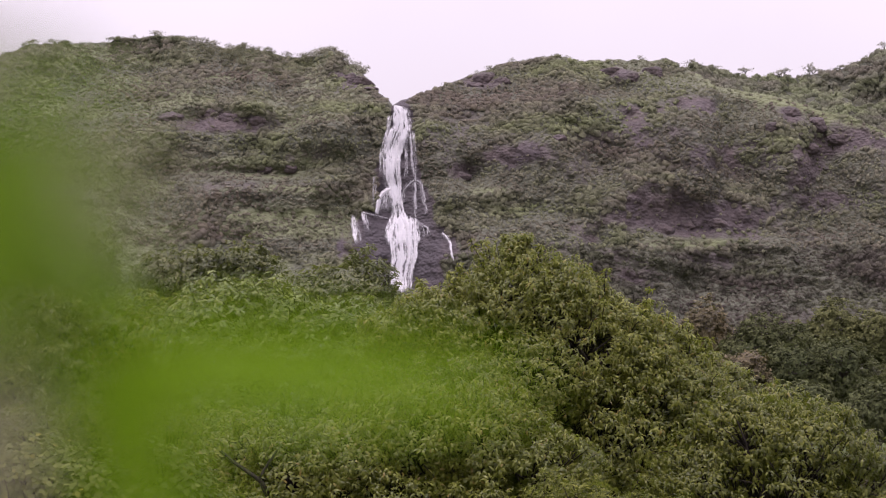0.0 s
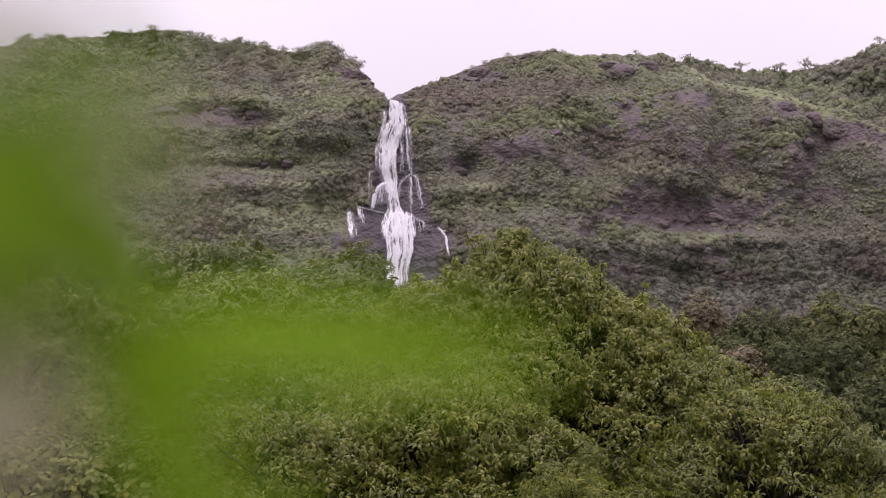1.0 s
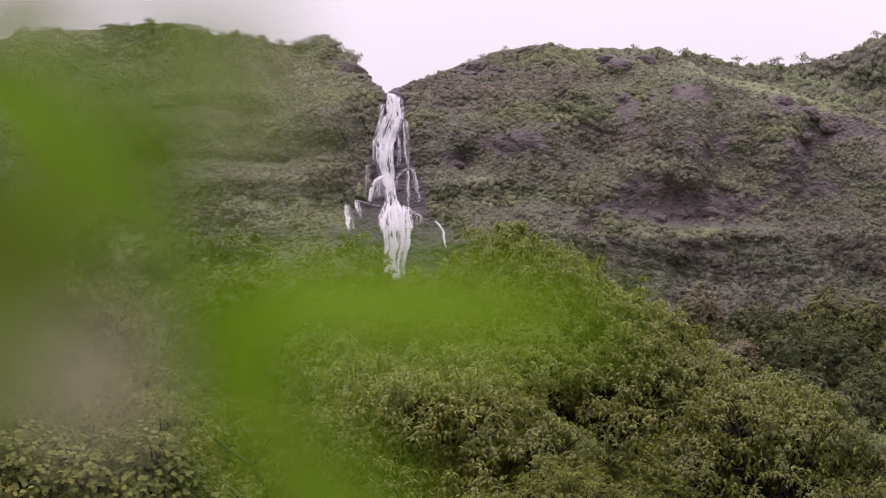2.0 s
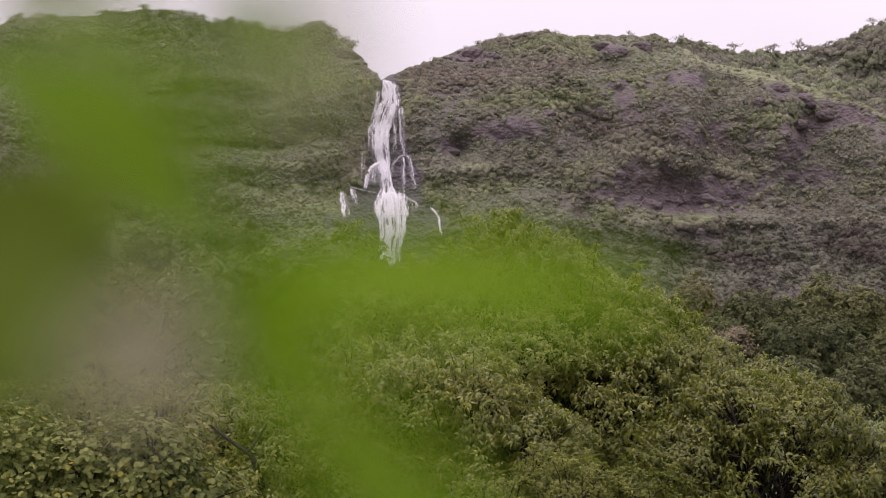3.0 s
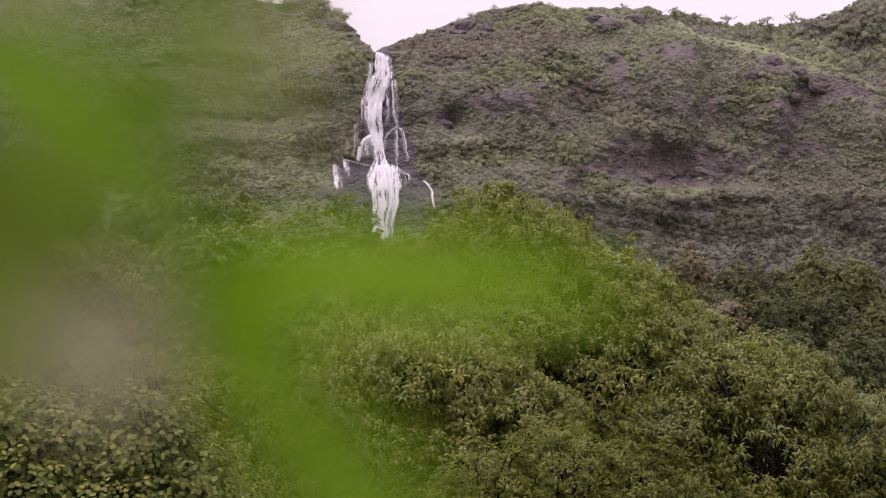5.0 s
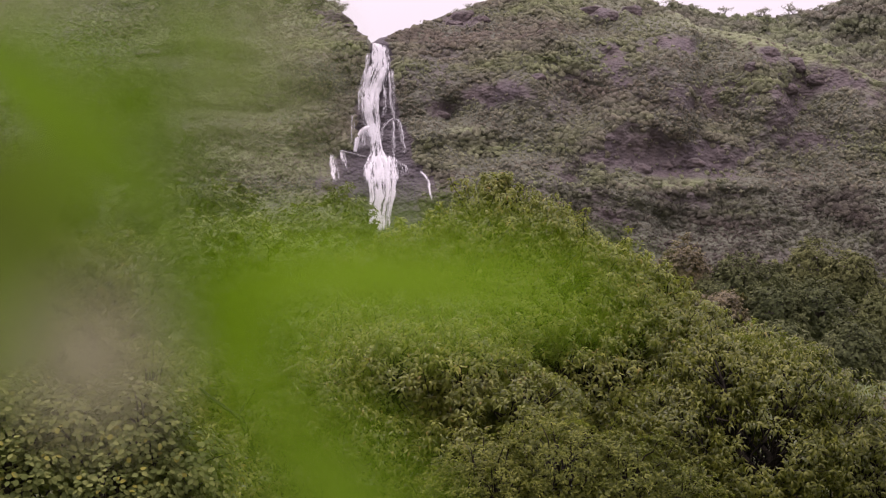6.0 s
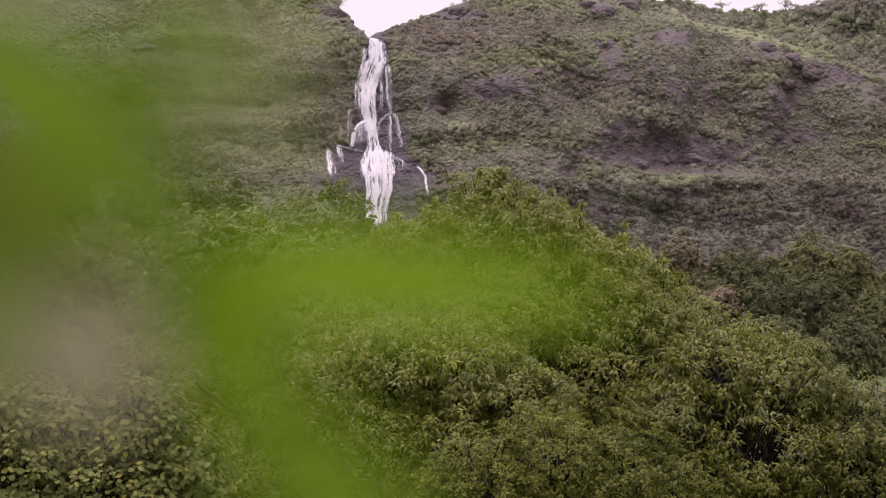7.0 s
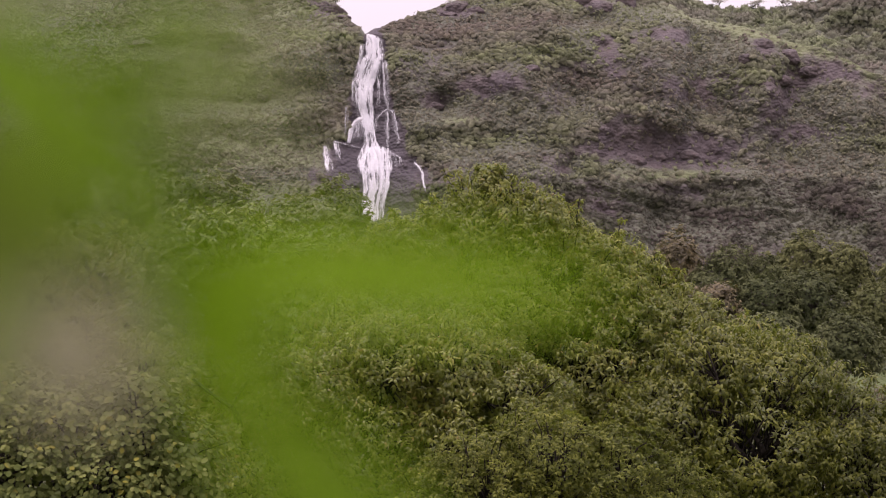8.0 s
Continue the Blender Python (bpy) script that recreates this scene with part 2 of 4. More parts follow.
M_BARK_GREY = bark_material("grey_bark", (0.06, 0.05, 0.045), (0.2, 0.18, 0.16))
M_HILL = hill_material("basalt_hillside")
M_RIDGE = hill_material("wooded_ridge")
M_GROUND = ground_material()
M_WATER = water_material()

# ---- noise and mesh tools ----
RNG = np.random.default_rng(7)


def value_noise(x, y, seed=0):
    xi, yi = np.floor(x).astype(np.int64), np.floor(y).astype(np.int64)
    xf, yf = x - xi, y - yi

    def h(a, b):
        n = (a * 374761393 + b * 668265263 + seed * 982451653) & 0x7FFFFFFF
        n = ((n ^ (n >> 13)) * 1274126177) & 0x7FFFFFFF
        return ((n ^ (n >> 16)) & 0xFFFF) / 65535.0

    u, v = xf * xf * (3 - 2 * xf), yf * yf * (3 - 2 * yf)
    a = h(xi, yi) * (1 - u) + h(xi + 1, yi) * u
    b = h(xi, yi + 1) * (1 - u) + h(xi + 1, yi + 1) * u
    return (a * (1 - v) + b * v) * 2 - 1


def fbm(x, y, octaves=5, seed=0, gain=0.5):
    total, amp = np.zeros_like(np.asarray(x, float)), 1.0
    for i in range(octaves):
        total = total + amp * value_noise(np.asarray(x, float) * 2 ** i + 17.3 * i, np.asarray(y, float) * 2 ** i - 9.1 * i, seed + i)
        amp *= gain
    return total


def cushions(x, y, seed=0):
    """Rounded heaps of uneven size, packed side by side: 1 on top of each, 0 in the creases."""
    xi, yi = np.floor(x), np.floor(y)
    best = np.zeros_like(np.asarray(x, float))
    for i in (-1, 0, 1):
        for j in (-1, 0, 1):
            a, b = xi + i, yi + j
            h = np.sin(a * 127.1 + b * 311.7 + seed * 17.3) * 43758.5453
            k = np.sin(a * 269.5 + b * 183.3 + seed * 9.1) * 24634.6345
            h, k = h - np.floor(h), k - np.floor(k)
            r2 = ((x - a - 0.15 - 0.7 * h) ** 2 + (y - b - 0.15 - 0.7 * k) ** 2) / (0.22 + 0.45 * ((h * 7.3 + k * 3.1) % 1.0))
            best = np.maximum(best, np.sqrt(np.clip(1.0 - r2, 0, 1)) * (0.55 + 0.45 * ((k * 5.7 + h) % 1.0)))
    return best


def smoothstep(a, b, x):
    t = np.clip((np.asarray(x, float) - a) / (b - a), 0, 1)
    return t * t * (3 - 2 * t)


def set_value(me, name, values):
    """A value for every vertex, for the material to read."""
    at = me.attributes.new(name, "FLOAT", "POINT")
    at.data.foreach_set("value", np.asarray(values, np.float32).ravel())


def mesh_of(name, verts, faces, material, smooth=False):
    """A mesh from arrays: verts (n, 3) and faces (m, k)."""
    verts, faces = np.asarray(verts, np.float32), np.asarray(faces, np.int32)
    me = bpy.data.meshes.new(name)
    k = faces.shape[1]
    me.vertices.add(len(verts))
    me.vertices.foreach_set("co", verts.ravel())
    me.loops.add(faces.size)
    me.loops.foreach_set("vertex_index", faces.ravel())
    me.polygons.add(len(faces))
    me.polygons.foreach_set("loop_start", np.arange(0, faces.size, k, dtype=np.int32))
    me.update(calc_edges=True)
    if smooth:
        me.polygons.foreach_set("use_smooth", np.ones(len(faces), bool))
    me.materials.append(material)
    return me


def part(name, me, parent, label=""):
    ob = new(name, me)
    ob.parent = parent
    return tagged(ob, label)


def unit(v):
    return v / np.maximum(np.linalg.norm(v, axis=-1, keepdims=True), 1e-9)


def grid_faces(nr, nc):
    i = np.arange(nr - 1)[:, None] * nc + np.arange(nc - 1)[None, :]
    return np.stack([i, i + 1, i + nc + 1, i + nc], -1).reshape(-1, 4)


# ---- the ground: one sheet to the horizon ----
def ground_z(x, y):
    x, y = np.asarray(x, float), np.asarray(y, float)
    r = np.hypot(x, y)
    fall = smoothstep(2.0, 17.0, y + 0.15 * np.abs(x)) * 7.0
    return -fall - 1.5 * smoothstep(30, 60, y) + 2.0 * smoothstep(120, 220, y) + 0.25 * fbm(x / 9, y / 9, 4, 3) * smoothstep(1.5, 6, r) - 10 * smoothstep(600, 1600, r)


def build_ground():
    rings = np.concatenate([[0.0], np.geomspace(0.6, 4500, 120)])
    ang = np.linspace(0, 2 * np.pi, 193)
    rr, aa = np.meshgrid(rings, ang, indexing="ij")
    x, y = rr * np.sin(aa), rr * np.cos(aa)
    v = np.stack([x, y, ground_z(x, y)], -1).reshape(-1, 3)
    f = grid_faces(len(rings), len(ang))[:, ::-1]
    ob = new("ground", mesh_of("ground", v, f, M_GROUND, True))
    set_value(ob.data, "meadow", smoothstep(115, 135, y) * smoothstep(36, 44, x + 3 * fbm(x / 9, y / 9, 2, 8)) * smoothstep(215, 200, y))
    tagged(ob, "grassy valley floor sloping away below the viewpoint", "ground", kind="structure")


build_ground()

# ---- the hill with its cliff ----
RIM_X = [-420, -260, -178, -134, -124, -101, -84, -67, -51, -36, -27, -22, -17.6, -12.5, -4, 4, 16, 41, 63, 76, 97, 108, 118, 150, 260, 420]
RIM_Z = [40, 60, 75, 86, 95, 102.6, 100.6, 97, 93.4, 93.6, 86.6, 78.4, 72.6, 76.4, 82.2, 87, 90.4, 92.6, 91.2, 81, 74.3, 70.6, 63.5, 45, 40, 30]
FALL_X = -15.5


def rim_z(x):
    return np.interp(x, RIM_X, RIM_Z) + 0.9 * fbm(np.asarray(x) / 7.0, np.zeros_like(x) + 3.3, 4, 11)


# larger forms of the face: x, z, spread x, spread z, metres nearer (-) or farther (+)
FORMS = [(-33, 67, 8, 9, -7), (-33, 57, 9, 3, 3.5), (4, 53, 6, 3.5, 5), (3, 46, 8, 2.2, -3.5), (56, 39, 13, 3.5, 1.0), (58, 49, 18, 5, -2.5), (92, 60, 6, 10, -6), (101, 58, 4, 9, 4),
         (9, 82, 5, 3, -3.5), (14, 78, 6, 2, 2.5), (48, 85, 7, 3.5, -4), (46, 79, 8, 2.5, 2.5), (-54, 53.5, 14, 1.6, 4), (-52, 48, 14, 3, -3), (-85, 60, 12, 10, -5), (-70, 80, 14, 5, -3),
         (27, 60, 10, 7, -4), (40, 56, 5, 9, 4), (74, 62, 5, 10, 4.5), (76, 33, 12, 2, -3), (-8, 62, 5, 8, -3), (115, 50, 7, 10, -5), (20, 36, 10, 4, -4), (-100, 75, 10, 9, 4)]


def heaps(x, z):
    """Cushions of grass and scrub, small ones upon large ones, lying along the slope."""
    lean = z + 0.14 * x * smoothstep(0, 30, x)
    wx, wz = x + 1.2 * fbm(x / 6, z / 6, 2, 52), lean + 0.9 * fbm(x / 5, z / 5, 2, 53)
    return (1 + 0.3 * smoothstep(40, 32, z)) * (1.2 * cushions(wx / 7.5, wz / 4.2, 1) + 1.3 * cushions(wx / 3.2 + 5, wz / 2.5, 2) + 0.6 * cushions(wx / 1.6, wz / 1.35 + 3, 3))


def hill_depth(x, z):
    """How far away the face of the hill stands at a place across and a height."""
    x, z = np.asarray(x, float), np.asarray(z, float)
    gully = np.exp(-((x - FALL_X) / 9.0) ** 2)
    zw = z + (3.5 * fbm(x / 23, x * 0 + 1.7, 3, 15) + 1.5 * fbm(x / 7, z / 9, 2, 16)) * (1 - gully)
    base_open = np.interp(zw, [-16, 20, 32, 37, 68, 78, 92, 100], [392, 420, 427, 432, 450, 460, 486, 500])
    base_left = np.interp(zw, [-16, 20, 45, 52, 62, 70, 92, 100], [392, 417, 433, 440, 445, 455, 488, 502])
    left = smoothstep(-20, -45, x)
    base = base_open * (1 - left) + base_left * left
    base_fall = np.interp(z, [-16, 20, 38, 40, 47, 48, 56, 57, 66, 67, 73, 78, 84], [390, 427, 437, 441, 443, 445, 446, 448, 449, 451, 452, 461, 480])
    base = base * (1 - gully) + base_fall * gully
    broad = 7.0 * fbm(x / 48, z / 40, 3, 21) * (1 - 0.7 * gully)
    ribs = 3.2 * fbm(x / 11, z / 26, 4, 31) * (1 - 0.6 * gully)
    strata = 0.5 * fbm(x / 12 + z / 20, z / 8, 4, 41) + 0.9 * fbm(x / 3.4, z / 7.5, 3, 42) * crag(x, z)
    fine = 0.6 - 0.7 * heaps(x, z) * (1 - 0.85 * cleft(x, z)) * (1 - 0.6 * crag(x, z)) + 0.3 * fbm(x / 2.6, z / 2.4, 3, 57)
    curve = 0.0009 * (x - 10) ** 2 * smoothstep(60, 140, np.abs(x - 10))
    overhang = -3.0 * np.exp(-((z - 73 - 1.2 * np.sin(x / 6)) / 2.4) ** 2) * smoothstep(-88, -78, x) * smoothstep(-44, -54, x)
    for px, pz, sx, sz, amount in FORMS:
        broad = broad + amount * np.exp(-((x - px) / sx) ** 2 - ((z - pz) / sz) ** 2) * (1 - 0.7 * gully)
    wet = cleft(x, z)
    rough = 1 - 0.3 * wet
    strata = strata + wet * (0.7 * fbm(x / 9, z / 1.7, 3, 43) + 0.5 * fbm(x / 2.5, z / 2.2, 2, 44))
    return base + broad + (ribs + strata + fine) * rough - curve + overhang


# where grass and bushes hold (+) or bare rock shows (-): x, z, spread x, spread z, amount
PATCHES = [(61, 33.0, 13, 1.5, 0.9), (9, 47.6, 5.5, 1.2, 0.9), (62, 40.5, 16, 3.8, -0.75), (40, 40, 8, 3.0, -0.25), (94, 55, 6, 6, -0.4), (34, 63, 5, 2.5, -0.45), (64, 73, 9, 3.2, -0.45), (47, 71, 5, 4, -0.3),
           (-66, 67.5, 15, 2.6, -0.8), (-42, 58, 9, 1.6, -0.35), (-58, 49, 14, 1.4, -0.3), (-50, 53.0, 13, 1.4, 0.85), (-48, 42, 16, 4, 0.3), (-44, 41.5, 13, 2.0, 0.85), (-64, 84, 30, 6, 0.4), (17, 58, 7, 3, -0.4), (1, 53, 3.5, 2.6, -0.5),
           (48, 86, 6, 2.4, -0.6), (9, 84, 6, 2.6, -0.6), (-29, 81, 5, 4, -0.6), (26, 27, 14, 4, -0.3), (44, 24, 9, 2.2, -0.3), (27, 78, 14, 4, 0.3), (78, 77, 25, 3, 0.3), (92, 69, 5, 2.4, -0.6), (104, 62, 5, 5, -0.5), (99, 46, 9, 2, -0.25),
           (-34, 66, 9, 7, 0.25), (27, 42, 10, 5, 0.25), (84, 48, 8, 4, 0.3), (12, 70, 12, 5, 0.15)]


def crag(x, z):
    """Bare craggy rock, broken into upright ribs."""
    c = np.zeros_like(np.asarray(x, float))
    for px, pz, sx, sz, amount in PATCHES:
        if amount < -0.4:
            c = c + np.exp(-((x - px) / sx) ** 2 - ((z - pz) / sz) ** 2)
    return np.clip(c, 0, 1)


def cover(x, z):
    """How much grows on the hill's face: above 0.5 it is mostly green."""
    slope = (hill_depth(x, z + 1.5) - hill_depth(x, z - 1.5)) / 3.0
    c = 0.56 - 0.05 * smoothstep(-5, 15, x) + 0.26 * fbm(x / 17, z / 10 + x / 60, 3, 91) + 0.2 * fbm(x / 5, z / 3.4, 3, 94) + 0.1 * np.clip(slope - 0.55, -1, 1)
    c = c + 0.1 * smoothstep(-10, -50, x) + 0.2 * smoothstep(32, 20, z)
    for px, pz, sx, sz, amount in PATCHES:
        c = c + amount * np.exp(-((x - px) / sx) ** 2 - ((z - pz) / sz) ** 2)
    return np.clip(c - 1.1 * cleft(x, z), 0, 1)


def lushness(x, z):
    """Benches of short bright grass."""
    c = 1.1 * smoothstep(60, 80, x) * np.exp(-((z - rim_z(x) + 0.6) / 2.6) ** 2) + 0.4 * smoothstep(14, 4, rim_z(x) - z) * smoothstep(-0.2, 0.5, fbm(x / 8, z / 4, 3, 35))
    for px, pz, sx, sz, amount in PATCHES:
        if amount > 0.8:
            c = c + np.exp(-((x - px) / sx) ** 2 - ((z - pz) / sz) ** 2)
    return np.clip(c * (1 + 0.5 * fbm(x / 4, z / 3, 3, 33)), 0, 1)


def cleft(x, z):
    """The bare wet rock round the falling water."""
    half = np.interp(z, [20, 36, 41, 50, 66, 76], [13, 12.5, 9, 6, 4.4, 2.2])
    mid = np.interp(z, [20, 40, 46, 80], [-14.5, -15.5, -15, -14.8])
    return smoothstep(1.15, 0.7, np.abs(x - mid) / half + 0.25 * fbm(x / 3, z / 5, 3, 97)) * smoothstep(18, 24, z) * smoothstep(80, 74, z)


def hill_points(x, v):
    z0 = -14.0
    z = z0 + (rim_z(x) - z0) * v
    return z


def build_hill():
    xs = np.concatenate([np.linspace(-420, -150, 60)[:-1], np.linspace(-150, -32, 240)[:-1], np.linspace(-32, 6, 115)[:-1], np.linspace(6, 150, 300), np.linspace(150, 420, 60)[1:]])
    vs = np.concatenate([np.linspace(0, 0.22, 20)[:-1], np.linspace(0.22, 1, 175)])
    xx, vv = np.meshgrid(xs, vs)
    zz = hill_points(xx, vv)
    yy = hill_depth(xx, zz)
    rows = [np.stack([xx, yy, zz], -1)]
    back = []
    for d, drop in ((8, -0.6), (25, 0.5), (60, 3), (140, 8), (320, 40), (520, 110)):
        back.append(np.stack([xs, yy[-1] + d + 0 * xs, zz[-1] - drop + 1.0 * fbm(xs / 9, xs * 0 + d, 3, 5)], -1))
    grid = np.concatenate([rows[0], np.array(back)], 0)
    f = grid_faces(grid.shape[0], grid.shape[1])
    me = mesh_of("hillside", grid.reshape(-1, 3), f, M_HILL, True)
    green, wet = np.full(grid.shape[:2], 0.7), np.zeros(grid.shape[:2])
    green[:len(vs)], wet[:len(vs)] = cover(xx, zz), cleft(xx, zz)
    set_value(me, "cover", green)
    set_value(me, "wet", wet)
    lush = np.zeros(grid.shape[:2])
    lush[:len(vs)] = np.maximum(lushness(xx, zz), 0.8 * smoothstep(-14, -34, xx) * smoothstep(-0.2, 0.6, fbm(xx / 14, zz / 4, 3, 36)))
    set_value(me, "lush", lush)
    ob = new("hillside", me)
    tagged(ob, "steep mauve-brown basalt hill with grassy ledges and gullies", "hill", kind="structure")


build_hill()


def ridge_top(x):
    return np.interp(x, [40, 66, 94, 117, 133, 146, 172, 260, 420], [98, 104.5, 103.5, 100.8, 103.5, 108.5, 114, 120, 90]) + 1.0 * fbm(x / 10, x * 0, 4, 61)


def ridge_depth(x, v, z):
    return 430 + 140 * v + 8 * fbm(x / 30, z / 20, 4, 71) + 2 * fbm(x / 6, z / 5, 3, 81)


def build_ridge():
    xs = np.linspace(40, 420, 220)
    top = ridge_top(xs)
    vs = np.linspace(0, 1, 70)
    xx, vv = np.meshgrid(xs, vs)
    zz = -12 + (top[None] + 12) * vv
    yy = ridge_depth(xx, vv, zz)
    g = [np.stack([xx, yy, zz], -1)]
    for d, drop in ((30, 2), (120, 10), (400, 112)):
        g.append(np.stack([xs, yy[-1] + d, zz[-1] - drop], -1)[None])
    g = np.concatenate(g, 0)
    me = mesh_of("ridge", g.reshape(-1, 3), grid_faces(*g.shape[:2]), M_RIDGE, False)
    set_value(me, "cover", np.full(g.shape[:2], 0.75))
    ob = new("ridge", me)
    tagged(ob, "wooded green ridge rising behind the hill", "hill", kind="structure")
    return xs, top, yy[-1]


RIDGE = build_ridge()

# ---- leaves and trees ----
# leaf template: along, across, up; a folded blade that bends down towards its tip
LEAF = np.array([(0, 0, 0), (0.3, -0.46, 0.11), (0.3, 0.46, 0.11), (0.68, -0.4, -0.03), (0.68, 0.4, -0.03), (1, 0, -0.42)])
LEAF_F = np.array([(0, 1, 2), (1, 3, 2), (2, 3, 4), (3, 5, 4)])
TUFT = np.array([(0, 0, 0), (0.55, -0.5, -0.05), (1, 0, -0.22), (0.45, 0.5, -0.05)])
TUFT_F = np.array([(0, 1, 2), (0, 2, 3)])
ROUND = np.array([(0, 0, 0), (0.3, -0.5, 0.04), (0.5, 0, -0.06), (0.3, 0.5, 0.04), (0.75, -0.42, -0.02), (0.75, 0.42, -0.02), (1, 0, -0.16)])
ROUND_F = np.array([(0, 1, 2), (0, 2, 3), (1, 4, 2), (3, 2, 5), (4, 6, 2), (2, 6, 5)])


def leaves(origin, along, normal, length, width, template=LEAF, faces=LEAF_F):
    """Vertices and faces of many leaves at once."""
    along = unit(along)
    side = unit(np.cross(normal, along))
    up = np.cross(along, side)
    t = template
    v = origin[:, None] + length[:, None, None] * (t[None, :, 0:1] * along[:, None] + t[None, :, 2:3] * up[:, None]) + width[:, None, None] * t[None, :, 1:2] * side[:, None]
    f = faces[None] + (np.arange(len(origin)) * len(t))[:, None, None]
    return v.reshape(-1, 3), f.reshape(-1, 3)


def random_dirs(n, rng):
    return unit(rng.normal(size=(n, 3)))


def whorls(centres, axes, per, length, width, rng, droop=0.35, template=LEAF, faces=LEAF_F, lift=0.35):
    """Rosettes of leaves round twig ends."""
    n = len(centres)
    axes = unit(axes)
    rnd = random_dirs(n * per, rng)
    ax = np.repeat(axes, per, 0)
    radial = unit(rnd - (rnd * ax).sum(1, keepdims=True) * ax)
    along = unit(radial + ax * (lift + rng.uniform(-0.45, 0.45, (n * per, 1))) + np.array([0, 0, -droop]) * rng.uniform(0.3, 1.6, (n * per, 1)))
    nrm = ax + 0.35 * random_dirs(n * per, rng)
    L = length * rng.uniform(0.6, 1.25, n * per)
    W = width * rng.uniform(0.75, 1.2, n * per)
    org = np.repeat(centres, per, 0) + along * 0.02 - ax * rng.uniform(0, 0.6, (n * per, 1)) * length
    return leaves(org, along, nrm, L, W, template, faces)


def tube(points, radii, sides=6):
    """A tapered limb along a line of points."""
    p = np.asarray(points, float)
    tan = unit(np.gradient(p, axis=0))
    ref = np.where(np.abs(tan[:, 2:3]) > 0.9, np.array([[1.0, 0, 0]]), np.array([[0, 0, 1.0]]))
    a = unit(np.cross(tan, ref))
    b = np.cross(tan, a)
    ang = np.linspace(0, 2 * np.pi, sides, endpoint=False)
    ring = np.cos(ang)[None, :, None] * a[:, None] + np.sin(ang)[None, :, None] * b[:, None]
    v = p[:, None] + ring * np.asarray(radii, float)[:, None, None]
    n = len(p)
    i = np.arange(n - 1)[:, None] * sides + np.arange(sides)[None]
    j = np.arange(n - 1)[:, None] * sides + (np.arange(sides)[None] + 1) % sides
    return v.reshape(-1, 3), np.stack([i, j, j + sides, i + sides], -1).reshape(-1, 4)


def joined(pieces):
    vs, fs, k = [], [], 0
    for v, f in pieces:
        vs.append(v)
        fs.append(f + k)
        k += len(v)
    return np.concatenate(vs), np.concatenate(fs)


def limb_path(a, b, rng, bend=0.12, n=8):
    t = np.linspace(0, 1, n)[:, None]
    a, b = np.asarray(a, float), np.asarray(b, float)
    d = np.linalg.norm(b - a)
    sway = random_dirs(1, rng)[0] * bend * d
    wig = np.cumsum(rng.normal(size=(n, 3)), 0) * 0.02 * d * np.sin(t * np.pi)
    arch = np.array([0, 0, 0.12 * d])
    return a + (b - a) * t + (sway + arch) * np.sin(t * np.pi) + wig


